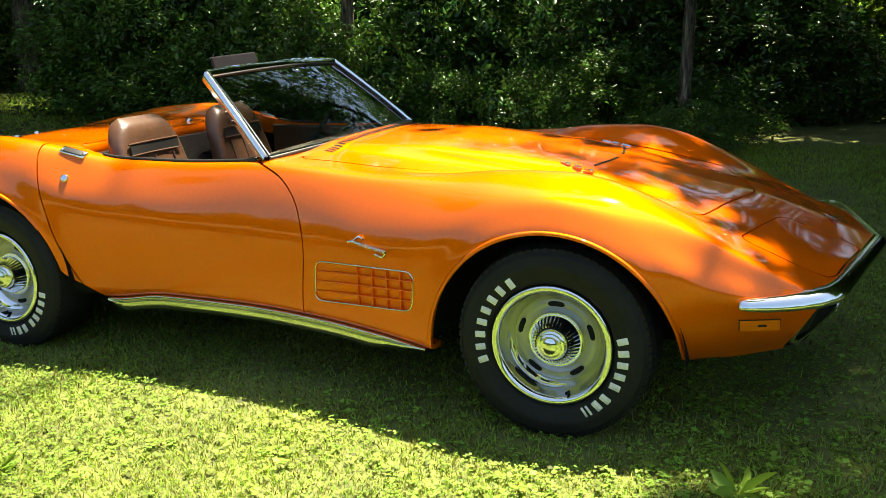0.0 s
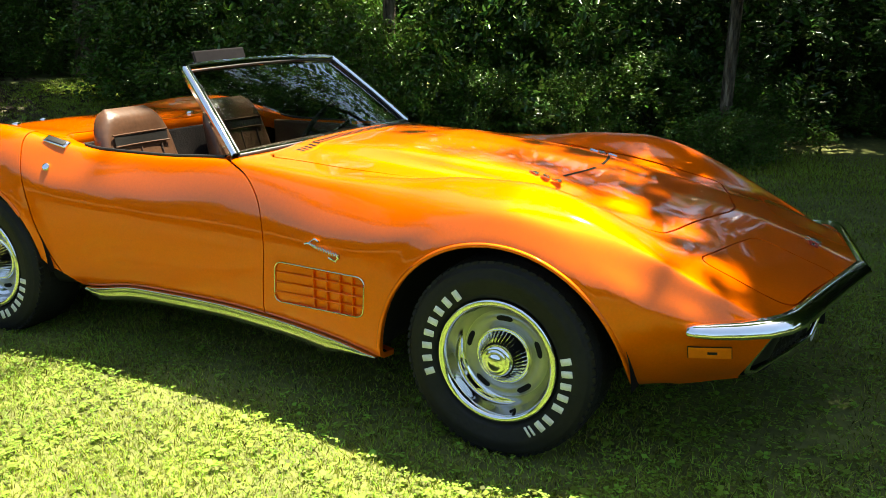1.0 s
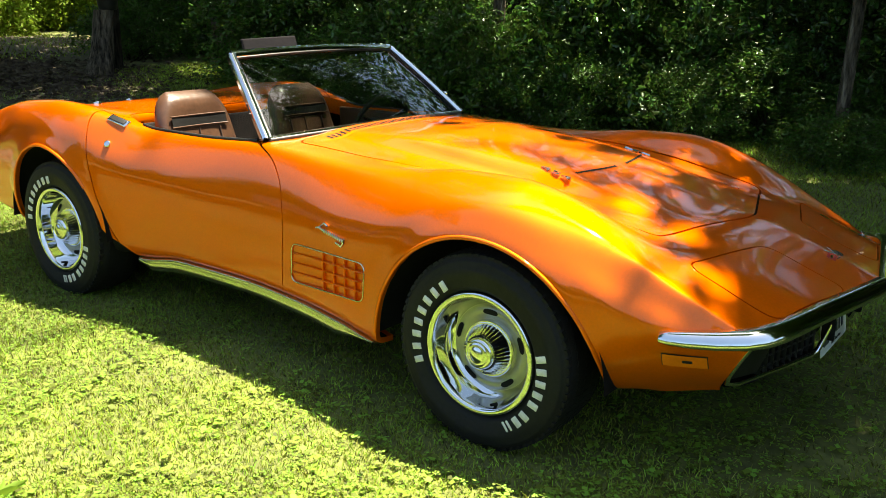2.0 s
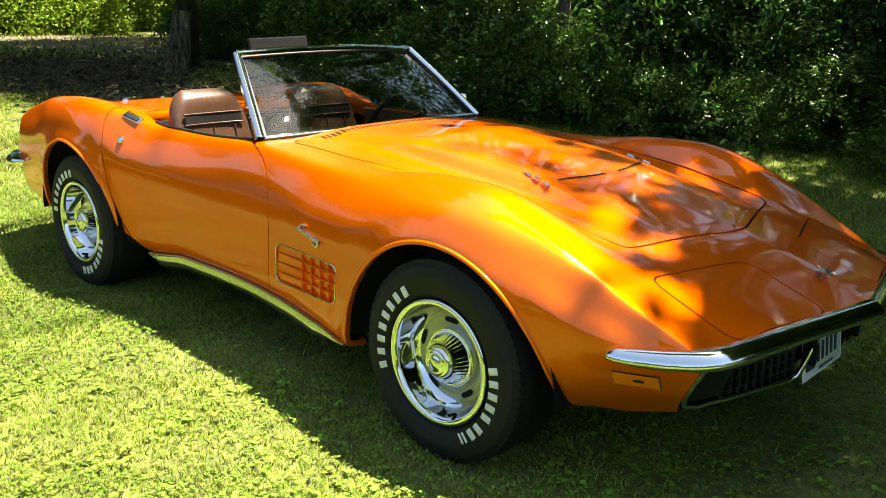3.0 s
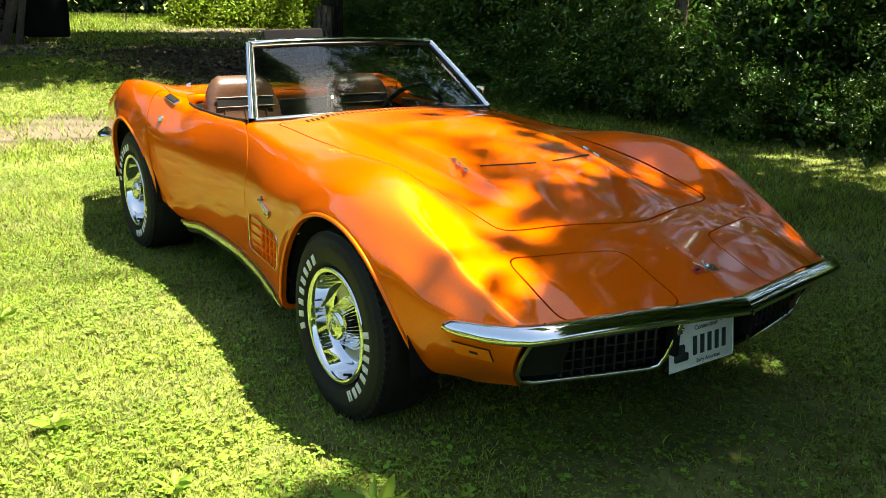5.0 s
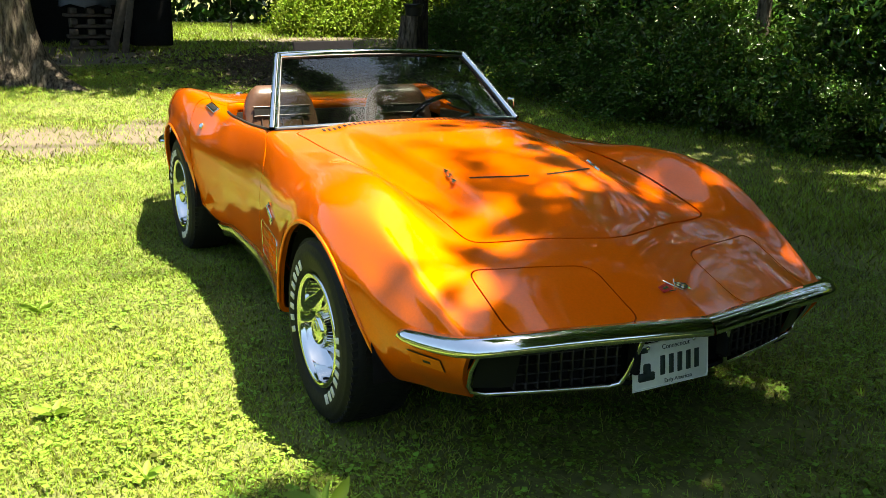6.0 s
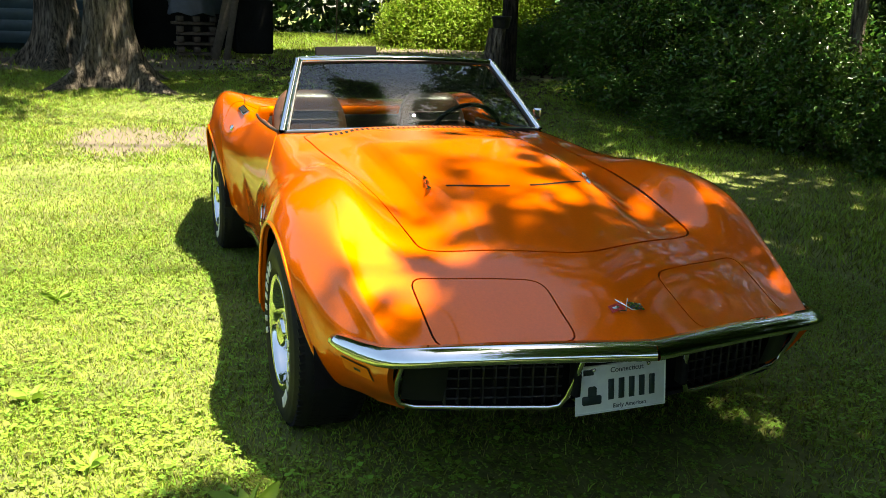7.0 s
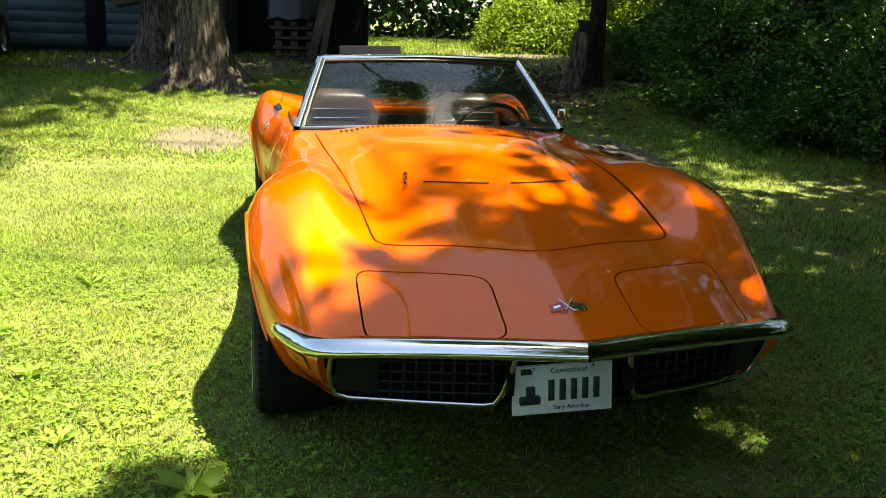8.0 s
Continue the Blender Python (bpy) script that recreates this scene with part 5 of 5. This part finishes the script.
for i, ((x, y), rad, label) in enumerate(TREES):
    z = rise(x, y)
    root = thing("tree", (x, y, z), label, "tree", "tall trees round the yard")
    mine = CROWNS[owner == i]
    big = rad > .26 and x < -9
    fork = (x + .25, y - .1, z + (6.5 if not big else 5.5))
    bark = BARK if big or i == 4 or rad < .1 else BARK_DARK
    part("trunk", trunk_mesh((x, y, z - .1), fork, rad, rad * .62, 2.1 if big else 1.3, i, 64 if big else 16, 40 if big else 14, .055 if big else .05), bark, root)
    r = np.random.default_rng(50 + i)
    if len(mine):
        for c in mine[r.choice(len(mine), min(14, len(mine)), replace=False)]:
            a, b = Vector(fork), Vector(c)
            m1 = a.lerp(b, .4) + Vector((0, 0, .5))
            part("limb", tube("limb", [a - Vector((0, 0, .2)), m1, a.lerp(b, .75) + Vector((0, 0, .35)), b], rad * .28, 6, sizes=[1.3, .8, .45, .15]), bark, root)
        k = np.repeat(np.arange(len(mine)), LEAVES[owner == i])
        P = mine[k] + r.normal(0, 1, (len(k), 3)) * SPREAD[owner == i][k][:, None] * np.array([1, 1, .75])
        A = r.normal(0, 1, P.shape) * np.array([1, 1, .5]) + np.array([0, 0, -.3])
        size = np.where(SPREAD[owner == i][k] > .4, .38, np.where(SPREAD[owner == i][k] > .2, .17, .12)) * r.uniform(.7, 1.3, len(P))
        part("crown", leaf_mesh("crown", P, A, size, .75), LEAF, root)

# the wood behind, and unseen leaf walls added for blocked sky and reflections
def leaf_wall(name, places, n, size, tall, mat, label, seed):
    r = np.random.default_rng(seed)
    P = []
    for (x0, y0), (x1, y1) in zip(places[:-1], places[1:]):
        m = int(n * math.hypot(x1 - x0, y1 - y0))
        t = r.uniform(0, 1, m)
        d = r.normal(0, .7, m)
        ln = math.hypot(x1 - x0, y1 - y0)
        x, y = x0 + (x1 - x0) * t - (y1 - y0) / ln * d, y0 + (y1 - y0) * t + (x1 - x0) / ln * d
        h = r.uniform(0, 1, m) ** .9 * tall * (.8 + .25 * np.sin(x * .9) * np.cos(y * .7))
        P.append(np.stack([x, y, rise_many(x, y) + h], -1))
    P = np.concatenate(P)
    A = r.normal(0, 1, P.shape) + np.array([0, 0, -.3])
    ob = part(name, leaf_mesh(name, P, A, size * r.uniform(.6, 1.4, len(P)), .75), mat)
    return tagged(ob, label, "woods", kind="stuff")


leaf_wall("woods", [(8, 13.5), (1, 12.6), (-6, 11), (-12, 11.5), (-19, 13)], 1500, .17, 5.5, LEAF_DARK, "dense dark wood behind the shrubs", 31)
leaf_wall("woods", [(-19, 13), (-24, 7), (-25, 2), (-24, -4)], 900, .22, 6.0, LEAF_DARK, "shaded wood at the back of the yard", 32)
# out of view: added as a dark band for the car's side to reflect
leaf_wall("woods", [(9, 13.5), (24, 6), (28, -8), (22, -24), (0, -32), (-22, -28), (-34, -12)], 300, .6, 8.0, LEAF_DARK, "unseen tree line added round the open side for reflections", 33)
# out of view: keeps sky light off the nose and nearby grass
leaf_wall("woods", [(7.5, 13), (6.4, 8), (6.2, 3.5), (6.6, 1.8)], 1200, .28, 10.0, LEAF_DARK, "unseen leaf wall added ahead of the car to block sky light", 34)

# above the view: high leaf walls added against sky mirrored in the hood
leaf_wall("woods", [(9, 16.5), (-8, 15), (-20, 17)], 260, .45, 15.0, LEAF_DARK, "unseen tree tops added behind the wood's edge to cut sky reflections", 35)
leaf_wall("woods", [(-20, 17), (-28, 5), (-27, -14)], 260, .5, 17.0, LEAF_DARK, "unseen tree tops added at the back of the yard to cut sky reflections", 36)


# ---- the yard behind the car ----
def bright_bush(seed, at, wide, tall):
    r = np.random.default_rng(seed)
    n = 240
    a, u, h = r.uniform(0, 6.283, n), r.uniform(0, 1, n) ** .4, r.uniform(0, 1, n)
    prof = np.sqrt(np.clip(1 - h * h * .9, .05, 1)) * (1 + .25 * np.sin(3 * a + seed))
    c = np.stack([np.cos(a) * u * wide * prof, np.sin(a) * u * wide * prof, h * tall], -1)
    k = np.repeat(np.arange(n), 46)
    P = c[k] + r.normal(0, .16, (len(k), 3)) + np.array(at)
    root = thing("bush", at, "sunlit yellow-green bush at the far edge", "bush", "sunlit bushes at the far edge")
    A = r.normal(0, 1, P.shape) + np.array([0, 0, .3])
    part("foliage", leaf_mesh("foliage", P, A, .085 * r.uniform(.6, 1.4, len(P)), .6), LEAF_BRIGHT, root)


for k, (x, y, w, t) in enumerate(((-17.6, 5.2, 1.0, 1.15), (-18.6, 6.9, 1.3, 1.9), (-17.0, 6.1, .7, .8), (-17.8, 8.4, 1.1, 1.3), (-21.2, 7.4, 1.4, 2.6), (1.1, 10.6, 1.0, 2.6), (2.3, 10.9, 1.1, 3.0))):
    bright_bush(60 + k, (x, y, rise(x, y) - .05), w, t)
pole = thing("pole", (-18.4, 3.45, rise(-18.4, 3.45)), "thin pale wooden pole in the grass", "pole")
part("shaft", tube("shaft", [(-18.4, 3.45, .5), (-18.38, 3.46, 1.8), (-18.42, 3.45, 3.4)], .035, 8, sizes=[1, .9, .75]), WOOD, pole)

x, y = -8.95, 3.45
z = rise(x, y)
stump = thing("log_post", (x, y, z), "leaning cut log post standing on the lawn's edge", "log")
part("log", trunk_mesh((x, y, z - .05), (x + .02, y + .22, z + .80), .145, .12, 1.25, 91, 18, 10, .04), BARK, stump)
pot = thing("pot", (x + .02, y + .22, z + .80), "black plastic pot upturned on the log post", "pot")
part("bowl", lathe("bowl", [(.0, 0), (.10, .0), (.112, .02), (.125, .09), (.135, .14), (.145, .145), (.145, .17), (.13, .17), (.11, .1), (0, .08)], 24, (x + .02, y + .22, z + .795), "z"), SEAL, pot)

# shed with lapped siding
shed = thing("shed", (-14.3, -5.2, rise(-14.3, -5.2)), "dark green shed with lapped siding in deep shade", "shed")
zb = rise(-14.3, -5)
part("wall", box_bm((.16, 8.4, 3.3), (-14.45, -5.4, zb + 1.6)), SIDING, shed)
part("wall", box_bm((5.0, .16, 3.3), (-16.9, -1.2, zb + 1.6)), SIDING, shed)
for k in range(14):
    for y0, y1 in ((-9.5, -5.9), (-5.55, -3.75), (-3.4, -1.3)):
        part("siding_board", box_bm((.03, y1 - y0, .20), (-14.35, (y0 + y1) / 2, zb + .22 + k * .19), .004, Matrix.Rotation(radians(5), 3, "Y"), seg=1), SIDING, shed)
for y in (-5.72, -3.58):
    part("door_gap", box_bm((.04, .30, 2.5), (-14.35, y, zb + 1.35), .01), BLACK, shed)
part("sheet", box_bm((.03, .55, .75), (-14.25, -3.05, zb + 1.25), .01, Matrix.Rotation(radians(12), 3, "X")), WOOD, shed, "weathered plywood sheet leaning")
# plain black board added behind the wood stack, filling a dark stretch
part("black_backing", box_bm((.12, 2.3, 2.6), (-14.9, -.2, zb + 1.3), .01), BLACK, shed)
part("roof", box_bm((6.2, 9.2, .12), (-16.6, -5.3, zb + 3.35), .02, Matrix.Rotation(radians(6), 3, "Y")), BARK_DARK, shed)

# stacked wood under a tarpaulin, leaning planks, covered grill
x, y = -13.3, -.12
z = rise(x, y)
stack = thing("wood_stack", (x, y, z), "stack of split firewood and pallets under a tarpaulin", "woodpile")
r = np.random.default_rng(5)
for row in range(4):
    for k in range(3):
        part("pallet_board", box_bm((.10, .66 + r.uniform(-.1, .1), .05), (x + .02 - .12 * k, y + r.uniform(-.05, .05), z + .06 + row * .17), .006, seg=1), WOOD, stack)
    for k in range(3):
        part("pallet_block", box_bm((.4, .11, .09), (x - .1, y - .27 + k * .27, z + .13 + row * .17), .006, seg=1), WOOD, stack)
pts = np.zeros((26, 18, 3))
for i in range(26):
    for j in range(18):
        a, h = 2 * math.pi * i / 26, j / 17
        rad = (.46 - .10 * h + .06 * math.sin(5 * a + 3 * h) + .04 * math.sin(11 * a - 5 * h)) * (1 if h < .9 else (1 - h) * 10 * .9 + .1)
        pts[i, j] = (x - .15 + math.cos(a) * rad * .75, y + math.sin(a) * rad, z + .72 + h * .95 + .03 * math.sin(7 * a))
part("tarpaulin", grid_mesh("tarpaulin", pts, close_u=True), TARP, stack, "dark crumpled tarpaulin")
for k, (dy, tilt_) in enumerate(((.44, 14), (.52, 18), (.60, 11))):
    pl = thing("plank", (x + .25, y + dy, z), "weathered plank leaning against the wood stack", "plank", "planks leaning on the stack")
    part("board", box_bm((.03, .11, 1.75), (x + .30, y + dy, z + .82), .004, Matrix.Rotation(radians(-tilt_), 3, "X") @ Matrix.Rotation(radians(-8), 3, "Y"), seg=1), WOOD, pl)
x, y = -13.6, .86
z = rise(x, y)
grill = thing("grill", (x, y, z), "barbecue grill under a fitted black cover", "grill")
part("cover", box_bm((.55, .66, .92), (x, y, z + .53), .06, seg=3), BLACK, grill)
part("cover_top", box_bm((.46, .52, .25), (x, y, z + 1.02), .09, seg=3), BLACK, grill)
for dx in (-.22, .22):
    for dy in (-.26, .26):
        part("leg", tube("leg", [(x + dx, y + dy, z - .02), (x + dx, y + dy, z + .25)], .025, 8), SEAL, grill)

# parked pickup at the yard's edge
SILVER = material("silver_paint", (.32, .33, .34), .35, .6, .6, .06, 400)
x, y = -10.9, -5.45
z = rise(x, y)
truck = thing("pickup", (x, y, z), "silver pickup truck parked at the yard's edge", "truck")
part("body", box_bm((4.6, 1.75, .62), (x - .4, y - .25, z + .78), .10, seg=3), SILVER, truck)
part("cab", box_bm((1.7, 1.55, .62), (x - .4, y - .25, z + 1.35), .16, seg=3), SILVER, truck)
part("bumper", box_bm((.16, 1.7, .20), (x + 1.95, y - .25, z + .52), .04, seg=2), TRIM, truck)
for dx in (1.15, -1.9):
    for dy in (.60, -1.10):
        w = child("wheel", truck, (x + dx, y + dy, z + .36))
        part("tyre", lathe("tyre", [(.20, -.10), (.34, -.11), (.37, -.07), (.37, .07), (.34, .11), (.20, .10)], 32, (x + dx, y + dy, z + .36)), RUBBER, w)
        part("rim", lathe("rim", [(.21, .09), (.19, .06), (.0, .05)], 24, (x + dx, y + dy, z + .36)), ALLOY, w)

# leaf litter and twigs along the shaded edge
n = 9000
lx, ly = rng.normal(-9.6, 1.5, n), rng.normal(2.4, .9, n)
P = np.stack([lx, ly, rise_many(lx, ly) + .012], -1)
A = np.stack([rng.normal(0, 1, n), rng.normal(0, 1, n), rng.normal(0, .15, n)], -1)
LITTER = material("dead_leaves", (0.075, 0.052, 0.03), 0.9, island=0.5)
tagged(part("leaf_litter", leaf_mesh("leaf_litter", P, A, .07 * rng.uniform(.5, 1.4, n), .6), LITTER), "brown dead leaves on bare shaded ground", "leaf litter", kind="stuff")
